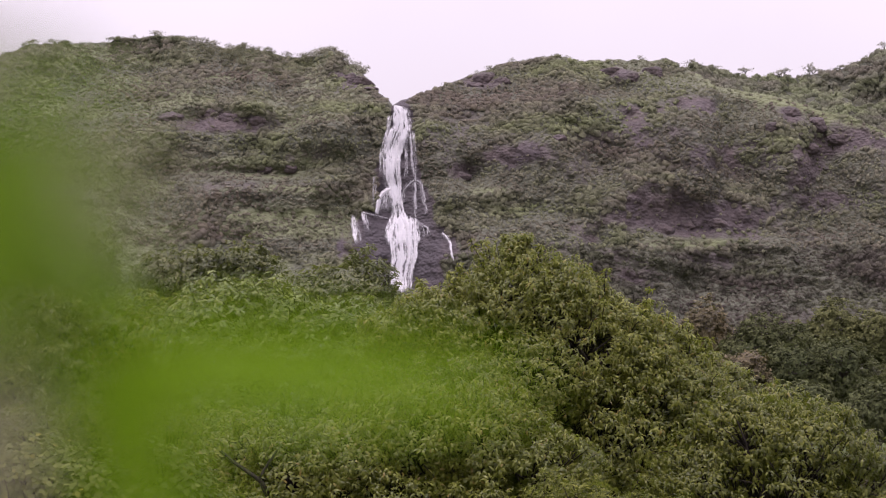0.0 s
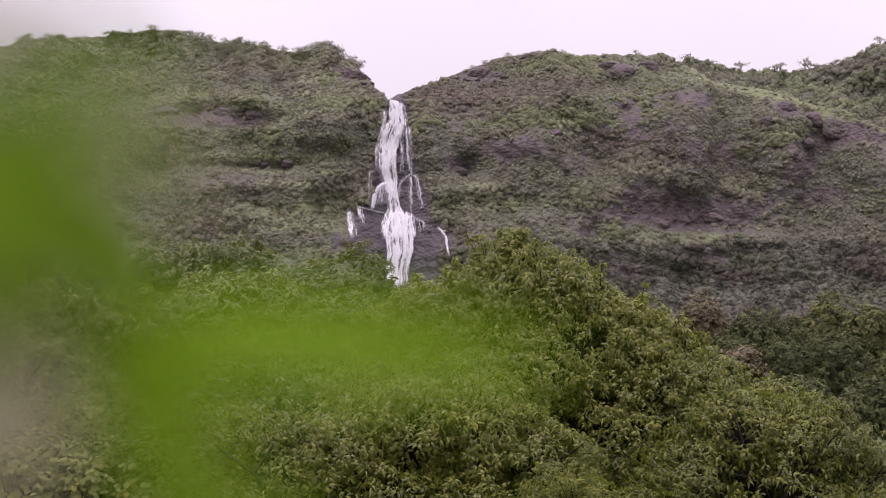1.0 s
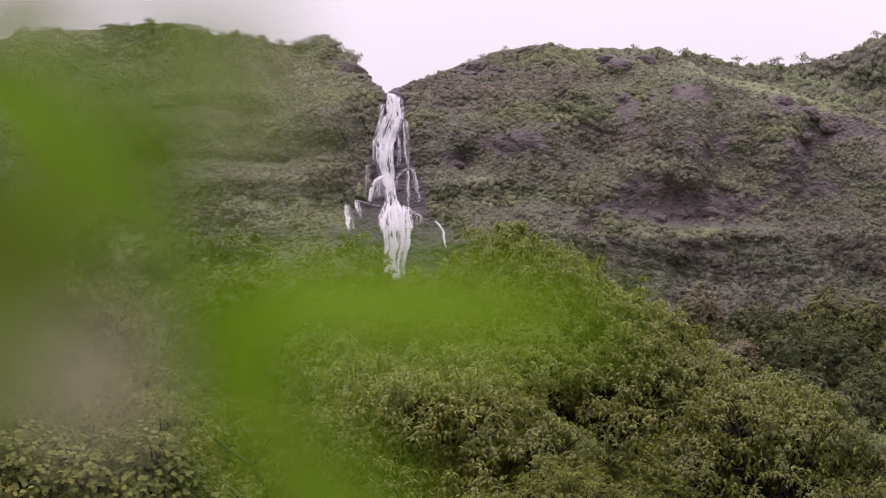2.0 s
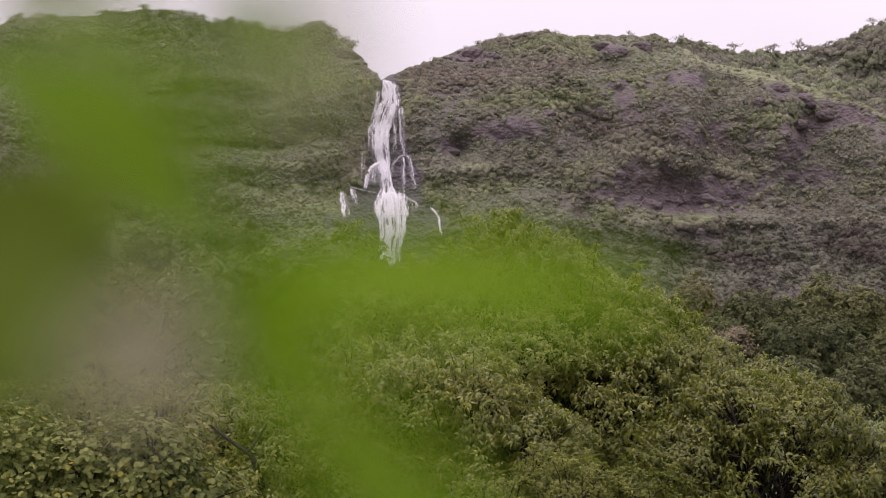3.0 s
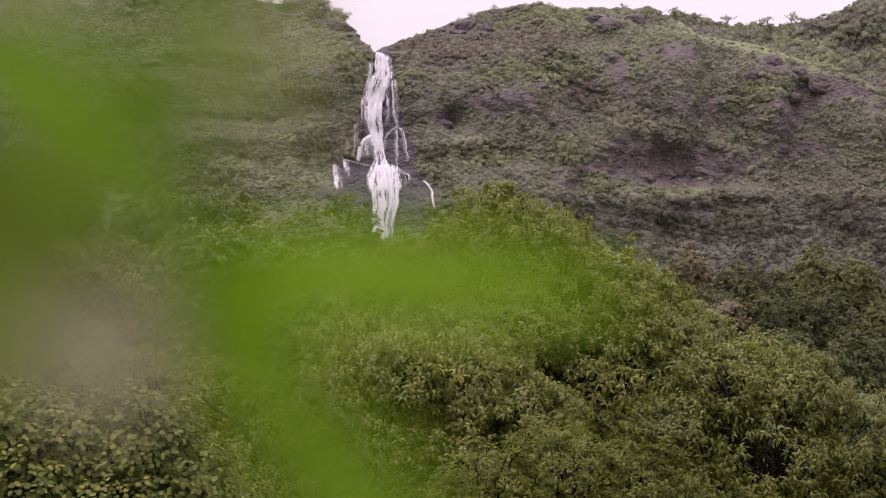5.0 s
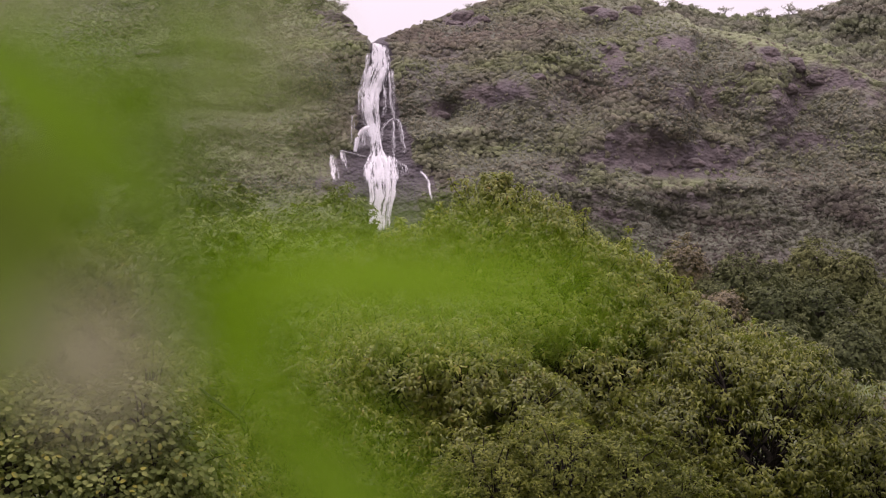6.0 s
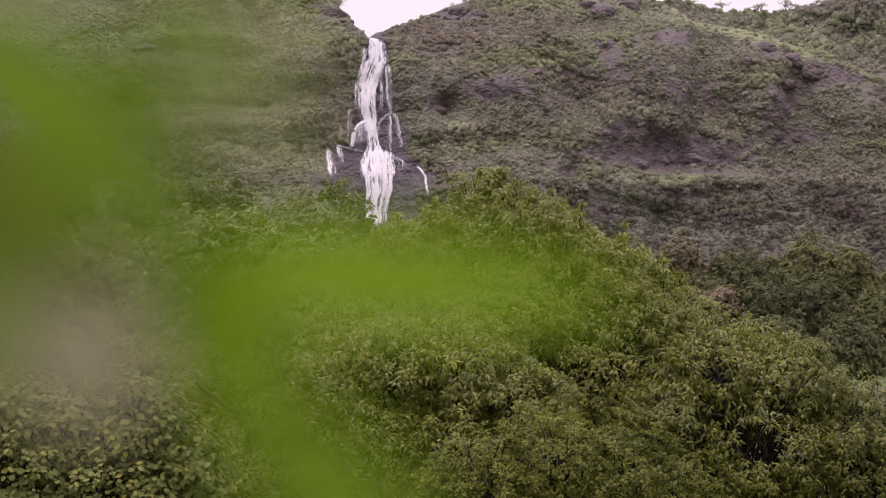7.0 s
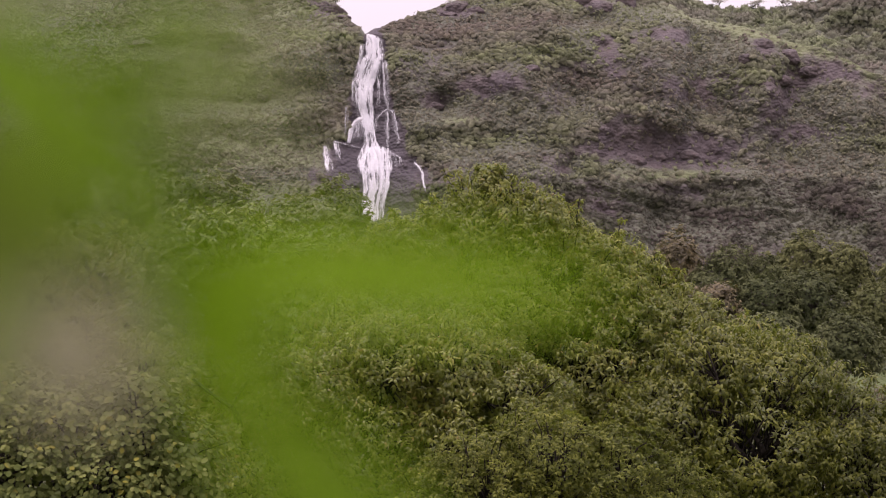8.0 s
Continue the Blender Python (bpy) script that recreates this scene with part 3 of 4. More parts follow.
def build_tree(name, base, lobes, material, bark, label, leaf=(0.1, 0.032), per=7, density=0.85, seed=1, group="", shoots=4, droop=0.52, lift=0.32, template=LEAF, faces=LEAF_F, trunk_r=0.22, gaps=0.45, holes=(), boughs=()):
    """A tree: trunk, limbs to every lobe of the crown, twigs, and rosettes of leaves in uneven layers with gaps between them."""
    rng = np.random.default_rng(seed)
    base = np.array([base[0], base[1], float(ground_z(base[0], base[1])) - 0.3])
    lobes = np.array(lobes, float)
    root = new(name)
    root.location = base
    fork = base + np.array([0.15, 0, max(1.5, (lobes[:, 2].min() - base[2]) * 0.55)])
    tr = limb_path(base, fork, rng, 0.03, 7)
    v, f = tube(tr, np.linspace(trunk_r * 1.25, trunk_r * 0.8, 7), 10)
    part("trunk", mesh_of("trunk", v - base, f, bark, True), root)
    step = 1.25 * leaf[0] / math.sqrt(density)
    scale = 4.5 * leaf[0]
    cs, ax = [], []
    for k, (x, y, z, r) in enumerate(lobes):
        c = np.array([x, y, z])
        path = limb_path(fork, c - [0, 0, 0.25 * r], rng, 0.1, 9)
        limb = [tube(path, np.linspace(trunk_r * (0.35 + 0.3 * min(1, r)), 0.03, 9), 7)]
        m = int(8.5 * np.pi * r * r / step ** 2)
        d = random_dirs(m, rng)
        p = c + d * r * (rng.uniform(0.62, 1.04, (m, 1)))
        swell = fbm((p[:, 0] + 0.6 * p[:, 1]) / scale, (p[:, 2] - 0.3 * p[:, 1]) / (0.75 * scale), 3, seed)
        p = p + d * (0.24 * r * np.clip(swell, -1.0, 0.9))[:, None]
        far = np.full(m, 9.0)
        for j, (a, b, h, q) in enumerate(lobes):
            if j != k:
                far = np.minimum(far, np.linalg.norm(p - [a, b, h], axis=1) / q)
        keep = (far > 0.72) & (swell > -1.2 + gaps + 0.25 * rng.normal(size=m)) & (d[:, 2] > -0.8)
        for a, b, h, q in holes:
            keep &= np.linalg.norm((p - [a, b, h]) / [1, 2.2, 1], axis=1) > q * rng.uniform(0.75, 1.15, m)
        p, d = p[keep], d[keep]
        cs.append(p)
        ax.append(d + [0, 0, 0.6])
        for i in range(0, len(p), 14):
            tw = limb_path(path[int(rng.integers(5, 9))], p[i], rng, 0.1, 5)
            limb.append(tube(tw, np.linspace(0.012 + 0.012 * r, 0.005, 5), 3))
        for _ in range(shoots):
            q = unit(random_dirs(1, rng)[0] * [1, 1, 0.6] + [0, 0, 0.6])
            s = c + q * r * 0.8
            e = s + unit(q + np.array([0, 0, 0.9])) * r * rng.uniform(0.3, 0.65)
            limb.append(tube(np.concatenate([limb_path(path[-1], s, rng, 0.05, 5)[:-1], limb_path(s, e, rng, 0.05, 5)]), np.linspace(0.014, 0.004, 9), 4))
            tt = rng.uniform(0.1, 1.0, (10, 1))
            cs.append(s + (e - s) * tt)
            ax.append(np.tile(unit(e - s), (10, 1)) + 0.5 * random_dirs(10, rng))
        lv, lf = joined(limb)
        part("limb", mesh_of("limb", lv - base, lf, bark, True), root)
    for line, thick in boughs:
        q = np.array([fork, *line], float)
        t = np.linspace(0, len(q) - 1, 5 * len(q))
        q = np.stack([np.interp(t, np.arange(len(q)), q[:, i]) for i in range(3)], -1) + 0.25 * thick * np.cumsum(rng.normal(size=(len(t), 3)), 0) * 0.5
        bv, bf = tube(q, np.linspace(1.6 * thick, 0.5 * thick, len(t)), 7)
        part("limb", mesh_of("limb", bv - base, bf, bark, True), root)
    cs, ax = np.concatenate(cs), np.concatenate(ax)
    v, f = whorls(cs, ax, per, leaf[0], leaf[1], rng, droop, template, faces, lift)
    part("crown", mesh_of("crown", v - base, f, material), root)
    return tagged(root, label, "tree", group)


TREES_LABEL = "broadleaf tree with a dense crown of drooping glossy leaves"
build_tree("tree", (1.3, 28.6), [(0.94, 28, 2.75, 0.9), (1.05, 28, 3.55, 0.27), (1.75, 28, 2.45, 0.95), (0.12, 28, 2.25, 0.9), (2.4, 28, 2.25, 0.75), (2.7, 28, 1.4, 1.1), (3.4, 28, 1.65, 0.75), (1.2, 27.3, 1.3, 1.35), (-0.5, 28, 1.6, 0.95),
           (4.35, 28, 1.0, 0.75), (3.6, 27.6, 0.7, 1.0), (2.4, 27.2, 0.1, 1.3), (5.2, 27.4, 0.5, 0.75), (4.6, 27.4, 0.0, 1.0), (0.4, 27.3, 0.05, 1.3), (3.0, 27, -0.4, 1.0), (1.7, 27, -0.7, 1.1), (1.9, 28.7, 1.7, 1.1), (3.6, 28.3, 0.1, 1.0), (3.9, 27.8, 0.35, 0.8), (3.2, 27.6, 1.1, 0.8),
           (0.95, 27.4, 2.45, 0.8), (0.4, 27.4, 1.95, 0.85), (1.55, 27.4, 2.05, 0.85), (2.2, 27.5, 1.75, 0.8), (2.95, 27.9, 2.0, 0.72), (2.1, 27.9, 2.6, 0.62), (-0.35, 27.7, 2.15, 0.75), (-1.05, 27.8, 1.9, 0.65), (0.4, 27.8, 2.8, 0.5), (3.9, 28, 1.5, 0.6)], M_TREE, M_BARK, "tall " + TREES_LABEL, seed=11, shoots=8,
           holes=[(2.05, 26.9, 1.85, 0.3), (2.4, 27.0, 2.0, 0.2)], boughs=[([(1.7, 28.2, 0.6), (2.3, 27.4, 1.45), (2.05, 27.2, 1.8), (1.85, 27.1, 2.15)], 0.035), ([(1.9, 28.1, 0.9), (2.3, 27.3, 1.5), (2.6, 27.2, 1.85), (3.0, 27.3, 1.95)], 0.03), ([(1.8, 28.2, 0.9), (2.2, 27.3, 1.75), (2.6, 27.2, 2.05)], 0.022)])
build_tree("tree", (4.9, 25.6), [(4.4, 25, 0.5, 0.8), (5.3, 25, 0.1, 0.9), (6.2, 25, -0.45, 0.95), (3.8, 25, -0.2, 0.95), (5.0, 24.6, -0.6, 1.05), (6.4, 25, -1.0, 1.1), (4.2, 25, -1.3, 1.1), (7.2, 25.3, -1.1, 1.0), (4.9, 25.2, -2.0, 1.0), (5.9, 25.2, -2.1, 1.0)],
           M_TREE_OLIVE, M_BARK, "olive-green broadleaf tree with a crooked dark trunk", seed=12, gaps=0.55,
           holes=[(4.78, 24.3, -0.5, 0.36), (4.15, 24.2, 0.55, 0.2), (3.98, 24.2, -0.06, 0.16)], boughs=[([(4.75, 24.9, -1.6), (4.79, 24.5, -0.86), (4.6, 24.4, -0.66), (4.56, 24.4, -0.45), (4.58, 24.4, -0.2), (4.3, 24.4, 0.3)], 0.05), ([(4.8, 24.9, -1.5), (4.85, 24.5, -0.84), (4.98, 24.4, -0.72), (4.93, 24.4, -0.55), (4.84, 24.4, -0.42), (5.1, 24.4, 0.0)], 0.045), ([(4.5, 24.6, -0.4), (4.24, 24.3, 0.45), (4.1, 24.3, 0.8)], 0.018), ([(4.6, 24.6, -0.4), (4.4, 24.3, -0.14), (3.98, 24.3, -0.06)], 0.018)])
build_tree("tree", (-0.3, 24.7), [(-1.5, 24, 0.3, 0.9), (-0.55, 24, 0.5, 0.9), (0.43, 24, 0.45, 0.9), (1.25, 24, 0.0, 0.9), (-2.35, 24, 0.0, 0.8), (-3.2, 25, 0.1, 0.8), (-0.9, 23.7, -0.8, 1.1), (0.6, 23.7, -0.9, 1.1), (-2.4, 24, -1.0, 1.0), (-0.5, 25.4, 0.9, 0.8), (0.35, 25.5, 0.95, 0.8), (-1.3, 25.4, 0.85, 0.8)],
           M_TREE, M_BARK, "lower " + TREES_LABEL, seed=13,
           holes=[(-2.9, 23.3, 0.2, 0.36), (0.85, 23.2, 0.05, 0.2)], boughs=[([(-2.55, 24.0, -1.4), (-2.62, 23.5, -0.3), (-2.75, 23.4, -0.05), (-3.3, 23.4, 0.38)], 0.04), ([(-2.5, 24.0, -1.4), (-2.62, 23.5, -0.3), (-2.75, 23.4, 0.0), (-2.5, 23.4, 0.4)], 0.035)])
build_tree("tree", (-3.0, 36.6), [(-2.55, 36, 1.9, 1.2), (-3.8, 36, 2.3, 1.2), (-1.3, 36, 1.9, 1.1), (-5.0, 36, 2.1, 1.4), (-3.0, 35.4, 1.0, 1.5), (-4.8, 35.4, 0.8, 1.5), (-1.3, 35.6, 1.2, 1.3)],
           M_TREE_BRIGHT, M_BARK, "yellow-green broadleaf tree with a loose crown", leaf=(0.16, 0.06), density=0.9, seed=14, template=TUFT, faces=TUFT_F)
build_tree("tree", (-3.0, 46.2), [(-2.8, 46, 3.6, 1.2), (-3.8, 46, 3.3, 1.1), (-2.1, 46, 3.0, 0.95), (-3.2, 45.6, 2.7, 1.5)], M_TREE_DARK, M_BARK, "dark green broadleaf tree with a dense rounded crown", leaf=(0.16, 0.065), per=7, density=0.9, seed=15, template=TUFT, faces=TUFT_F)
build_tree("tree", (-7.5, 52.2), [(-6.7, 52, 4.4, 1.15), (-8.0, 52, 4.1, 1.3), (-6.4, 52, 3.6, 1.5), (-9.1, 52, 4.0, 1.3), (-7.8, 51.6, 2.9, 1.7)], M_TREE_DARK, M_BARK, "dark green broadleaf tree with a dense rounded crown", leaf=(0.17, 0.07), per=7, density=0.9, seed=16, template=TUFT, faces=TUFT_F)
build_tree("tree", (-11.5, 48.2), [(-12.3, 48, 4.7, 1.2), (-10.8, 48, 4.5, 1.1), (-13.2, 48, 3.6, 1.4), (-11.5, 48, 3.4, 1.3), (-10.2, 48, 3.4, 1.1)], M_TREE_DARK, M_BARK, "sparse dark tree with bare forking branches", leaf=(0.16, 0.055), per=7, density=0.7, seed=17, template=TUFT, faces=TUFT_F, gaps=0.75)
build_tree("tree", (-9.0, 40.2), [(-9.7, 40, 2.1, 1.5), (-8.0, 40, 2.1, 1.5), (-11.2, 40, 1.9, 1.5), (-6.8, 40, 1.6, 1.5), (-9.0, 39.5, 0.7, 1.7), (-7.2, 39.5, 0.4, 1.6), (-11, 39.6, 0.4, 1.6)], M_TREE, M_BARK, "broad green tree with a spreading crown", leaf=(0.17, 0.07), density=0.8, seed=18, template=TUFT, faces=TUFT_F)
build_tree("tree", (-5.6, 30.4), [(-5.2, 30, 0.2, 1.0), (-6.4, 30, 0.35, 1.0), (-4.3, 30, 0.1, 0.9), (-5.6, 29.6, -0.8, 1.1), (-7.5, 30, 0.1, 1.0), (-6.9, 29.6, -0.9, 1.1), (-4.4, 29.6, -1.0, 1.0)],
           M_TREE, M_BARK, "green broadleaf tree low in the valley", density=0.6, seed=21, template=TUFT, faces=TUFT_F)
build_tree("bush", (1.6, 21.3), [(0.8, 21, -0.75, 0.7), (1.6, 21, -0.55, 0.8), (2.45, 21, -0.7, 0.7), (3.1, 21, -1.0, 0.6), (0.3, 21, -1.1, 0.7), (1.3, 20.8, -1.3, 0.8), (2.4, 20.8, -1.4, 0.8)],
           M_BUSH, M_BARK, "fresh green tree with small upturned leaves", leaf=(0.062, 0.023), per=8, density=0.52, seed=19, droop=-0.2, lift=0.65, trunk_r=0.12, gaps=0.5)
build_tree("bush", (-4.2, 19.4), [(-4.85, 19, 0.15, 0.7), (-4.05, 19, -0.05, 0.7), (-3.35, 19, 0.05, 0.7), (-5.3, 19, -0.2, 0.7), (-2.9, 19, -0.4, 0.7), (-4.5, 18.7, -0.7, 0.8), (-3.5, 18.7, -0.8, 0.8)],
           M_BROAD, M_BARK, "bush with large rounded pale green leaves", leaf=(0.078, 0.06), per=5, density=0.6, seed=20, droop=0.45, gaps=0.6, template=ROUND, faces=ROUND_F, trunk_r=0.1, shoots=1)

build_tree("bush", (7.3, 28.3), [(7.0, 28, -0.5, 0.75), (7.8, 28, -0.5, 0.8), (7.4, 27.7, -1.5, 0.9), (8.2, 27.9, -1.6, 0.9)], M_GROVE_BROWN, M_BARK, "withered brownish bush at the edge of a meadow",
           leaf=(0.11, 0.045), density=0.7, seed=22, template=TUFT, faces=TUFT_F, trunk_r=0.1, shoots=2)



def build_undergrowth():
    """Tangled low growth that hides the ground below the trees."""
    rng = np.random.default_rng(31)
    n = 4200
    y = rng.uniform(19, 75, n)
    x = rng.uniform(-0.34, 0.34, n) * (y + 4)
    z = ground_z(x, y) + rng.uniform(0, 1, n) * (0.6 + 1.8 * np.clip(fbm(x / 3, y / 3, 3, 61) + 0.3, 0, 1))
    v, f = whorls(np.stack([x, y, z], -1), random_dirs(n, rng) * 0.5 + [0, -0.2, 1], 7, 0.22, 0.09, rng, 0.35, TUFT, TUFT_F)
    tagged(new("undergrowth", mesh_of("undergrowth", v, f, M_TREE_DARK)), "dark tangled undergrowth below the trees", "undergrowth", kind="stuff")


build_undergrowth()

# grove across the valley
GROVE = [(31, 205, 6.6, 3.0, 1), (36.5, 200, 4.2, 3.6, 0), (41, 202, 3.6, 3.4, 0), (47.5, 208, 6.2, 3.6, 0), (52, 206, 5.0, 3.4, 0), (44, 190, 1.2, 4.0, 0), (51, 188, -0.2, 3.8, 0), (38.5, 188, 1.2, 3.4, 0), (57, 196, 3.0, 4.0, 0), (33, 186, 1.0, 2.6, 1), (54.5, 176, -2.6, 3.4, 0), (62, 204, 5.5, 4.0, 0), (30, 190, 0.0, 2.6, 1), (35, 165, -2.6, 2.8, 0), (40.5, 160, -2.6, 3.0, 0)]
PALE = (3, 4, 6, 8, 11)
for i, (x, y, z, r, brown) in enumerate(GROVE):
    build_tree("tree", (x, y), [(x, y, z, r), (x + 0.5 * r, y, z - 0.6 * r, 0.85 * r), (x - 0.6 * r, y, z - 0.5 * r, 0.8 * r)], M_GROVE_BROWN if brown else M_GROVE_LIGHT if i in PALE else M_GROVE, M_BARK_GREY,
               "withered brownish tree at the grove's edge" if brown else "rounded paler olive-green tree in the valley grove" if i in PALE else "rounded dark green tree in the valley grove", leaf=(0.44, 0.26), per=6, template=TUFT, faces=TUFT_F, seed=40 + i, group="" if brown else "grove across the valley", shoots=1, density=0.75, droop=0.3, gaps=0.3, trunk_r=0.3)


# ---- shrubs over the hill, too many to count ----
def bush_template(n=6):
    """A low rounded bush: its top and three rings down to a skirt below its foot."""
    v, f = [(0, 0, 1.0)], []
    for k, (h, r) in enumerate(((0.84, 0.5), (0.42, 0.9), (-0.25, 1.02))):
        for i in range(n):
            a = 2 * math.pi * (i + 0.5 * k) / n
            v.append((r * math.cos(a), r * math.sin(a), h))
    for i in range(n):
        j = (i + 1) % n
        f.append((0, 1 + i, 1 + j))
        for k in (0, 1):
            a, b = 1 + k * n, 1 + (k + 1) * n
            f += [(a + i, b + i, a + j), (a + j, b + i, b + j)]
    return np.array(v), np.array(f)


BUSH, BUSH_F = bush_template()


def bushes(base, axis, wide, high, per, rng, spray=0.34):
    """Rounded uneven bushes pressed to the slope, with leafy sprays lying over them."""
    n = len(base)
    s1 = unit(np.cross(axis, np.array([0.0, -0.4, 1.0])) + 0.45 * rng.normal(size=(n, 3)))
    s1 = unit(s1 - (s1 * axis).sum(1, keepdims=True) * axis)
    s2 = np.cross(axis, s1)
    stretch = rng.uniform(1.0, 1.6, (n, 1, 1))
    p = (stretch * BUSH[None, :, 0:1] * s1[:, None] + BUSH[None, :, 1:2] / stretch * s2[:, None]) * wide[:, None, None] + BUSH[None, :, 2:3] * axis[:, None] * high[:, None, None]
    p = p * rng.uniform(0.58, 1.22, (n, len(BUSH), 1))
    v1 = (base[:, None] + p).reshape(-1, 3)
    f1 = (BUSH_F[None] + (np.arange(n) * len(BUSH))[:, None, None]).reshape(-1, 3)
    k = np.repeat(np.arange(n), np.maximum(4, per * wide ** 1.4).astype(int))
    m = len(k)
    q = random_dirs(m, rng)
    q[:, 2] = np.abs(q[:, 2]) ** 0.7
    q = unit(q)
    d = q[:, 0:1] * s1[k] + q[:, 1:2] * s2[k] + q[:, 2:3] * axis[k]
    org = base[k] + rng.uniform(0.86, 1.06, (m, 1)) * (wide[k, None] * (q[:, 0:1] * s1[k] + q[:, 1:2] * s2[k]) + high[k, None] * q[:, 2:3] * axis[k])
    L = spray * rng.uniform(0.6, 1.5, m)
    v2, f2 = leaves(org, unit(np.cross(d, random_dirs(m, rng)) + 0.5 * d + [0, 0, 0.15]), 0.7 * d + 0.5 * random_dirs(m, rng) + [0, 0, 0.55], L, 0.6 * L, TUFT, TUFT_F)
    return np.concatenate([v1, v2]), np.concatenate([f1, f2 + len(v1)])


def build_shrubs():
    rng = np.random.default_rng(3)
    gx, gv = np.meshgrid(np.arange(-150, 140, 1.0), np.arange(0.05, 1.0, 0.0076))
    x = (gx + rng.uniform(-0.65, 0.65, gx.shape)).ravel()
    v = np.clip(gv + rng.uniform(-0.005, 0.005, gv.shape), 0.04, 0.995).ravel()
    z = hill_points(x, v)
    y = hill_depth(x, z)
    c = cover(x, z) + 0.12 * fbm(x / 9, (z + 0.3 * x) / 4.0, 2, 46)
    n = len(x)
    big = smoothstep(-0.35, 0.6, fbm(x / 13, z / 9, 3, 47))
    keep = rng.uniform(0, 1, n) < (0.12 + 0.88 * smoothstep(0.2, 0.6, c)) * (1 - 0.75 * lushness(x, z)) * (1 - smoothstep(0.1, 0.5, cleft(x, z)))
    # the foot of the slope stays hidden behind the valley trees
    keep &= z > np.interp(x, [-60, -30, 10, 40, 60, 90], [33, 24, 22, 16, 9, 6])
    x, y, z, c, big = x[keep], y[keep], z[keep], c[keep], big[keep]
    n = len(x)
    wide = (0.5 + 0.5 * big) * rng.uniform(0.5, 1.45, n) * smoothstep(-0.5, 0.5, c)
    high = wide * rng.uniform(0.45, 0.85, n)
    e = 1.6
    out = unit(np.stack([hill_depth(x + e, z) - hill_depth(x - e, z), np.full(n, -2 * e), hill_depth(x, z + e) - hill_depth(x, z - e)], -1))
    axis = unit(out + [0, 0, 0.7] + 0.15 * rng.normal(size=(n, 3)))
    base = np.stack([x, y, z], -1)
    low = z < 31.5 + 1.5 * fbm(x / 15, x * 0 + 8.8, 3, 44) - 12 * smoothstep(5, -25, x)
    for name, pick, mat, label in (("slope_scrub", low, M_SCRUB, "low olive-brown scrub on the slope below the cliff"), ("shrubs", ~low, M_SHRUB, "low green shrubs and tufts covering the hillside")):
        V, F = bushes(base[pick], axis[pick], wide[pick], high[pick], 12, rng)
        tagged(new(name, mesh_of(name, V, F, mat, True)), label, "shrubs", kind="stuff")


build_shrubs()


def build_ridge_woods():
    rng = np.random.default_rng(4)
    n = 3400
    x, v = rng.uniform(55, 165, n), rng.uniform(0.55, 1.0, n)
    top = ridge_top(x)
    z = -12 + (top + 12) * v
    wide = 0.8 + 1.1 * rng.beta(2, 3, n)
    V, F = bushes(np.stack([x, ridge_depth(x, v, z), z], -1), unit(np.tile([0, -0.5, 0.85], (n, 1)) + 0.15 * rng.normal(size=(n, 3))), wide, wide * rng.uniform(0.7, 1.1, n), 9, rng, 0.6)
    ob = new("ridge_woods", mesh_of("ridge_woods", V, F, M_WOODS, True))
    tagged(ob, "dark green woods covering the ridge", "woods", kind="stuff")


build_ridge_woods()


# ---- bare rock knobs on the face ----
OUTCROPS = [(9.5, 84.0, 3.6), (13.5, 82.5, 2.4), (5.5, 82.0, 2.2), (46, 86, 3.2), (57, 85.5, 3.0), (51, 84, 2.2), (-27.5, 82, 3.4), (-31, 84, 2.6), (-24.5, 79, 2.2), (-78, 69, 2.8), (-70, 70.5, 3.2), (-62, 70, 2.8),
            (-55, 68.5, 2.4), (92, 70, 3.0), (99, 67.5, 3.4), (106, 63, 3.0), (87, 66, 2.2), (62, 38, 2.6), (55, 37, 2.8), (70, 38.5, 2.4), (2, 52, 2.2), (-45, 55, 2.0), (-52, 54.5, 2.2), (96, 60, 2.6), (28, 62, 2.0)]


def build_outcrops():
    rng = np.random.default_rng(12)
    for x, z, r in OUTCROPS:
        bm = bmesh.new()
        bmesh.ops.create_icosphere(bm, subdivisions=3, radius=1.0)
        v = np.array([p.co for p in bm.verts])
        f = np.array([[q.index for q in t.verts] for t in bm.faces])
        bm.free()
        # chop the ball with random planes into a blocky knob, then roughen it
        for d, h in zip(random_dirs(14, rng), rng.uniform(0.5, 0.85, 14)):
            over = np.maximum(v @ d - h, 0)
            v = v - over[:, None] * d
        v = v * (1 + 0.06 * fbm(v[:, 0:1] * 4 + x, v[:, 2:3] * 4 + v[:, 1:2] * 3, 3, 13))
        v = v * np.array([1.35, 0.9, 0.85]) * r
        y = float(hill_depth(np.array([x]), np.array([z]))[0])
        me = mesh_of("rock_outcrop", v, f, M_HILL)
        set_value(me, "cover", np.clip(0.1 + 0.5 * (v[:, 2] / r - 0.3), 0, 0.6))
        ob = new("rock_outcrop", me)
        ob.location = (x, y + 0.25 * r, z)
        tagged(ob, "blocky dark basalt outcrop on the hill's face", "rock", "outcrops on the hill")


build_outcrops()

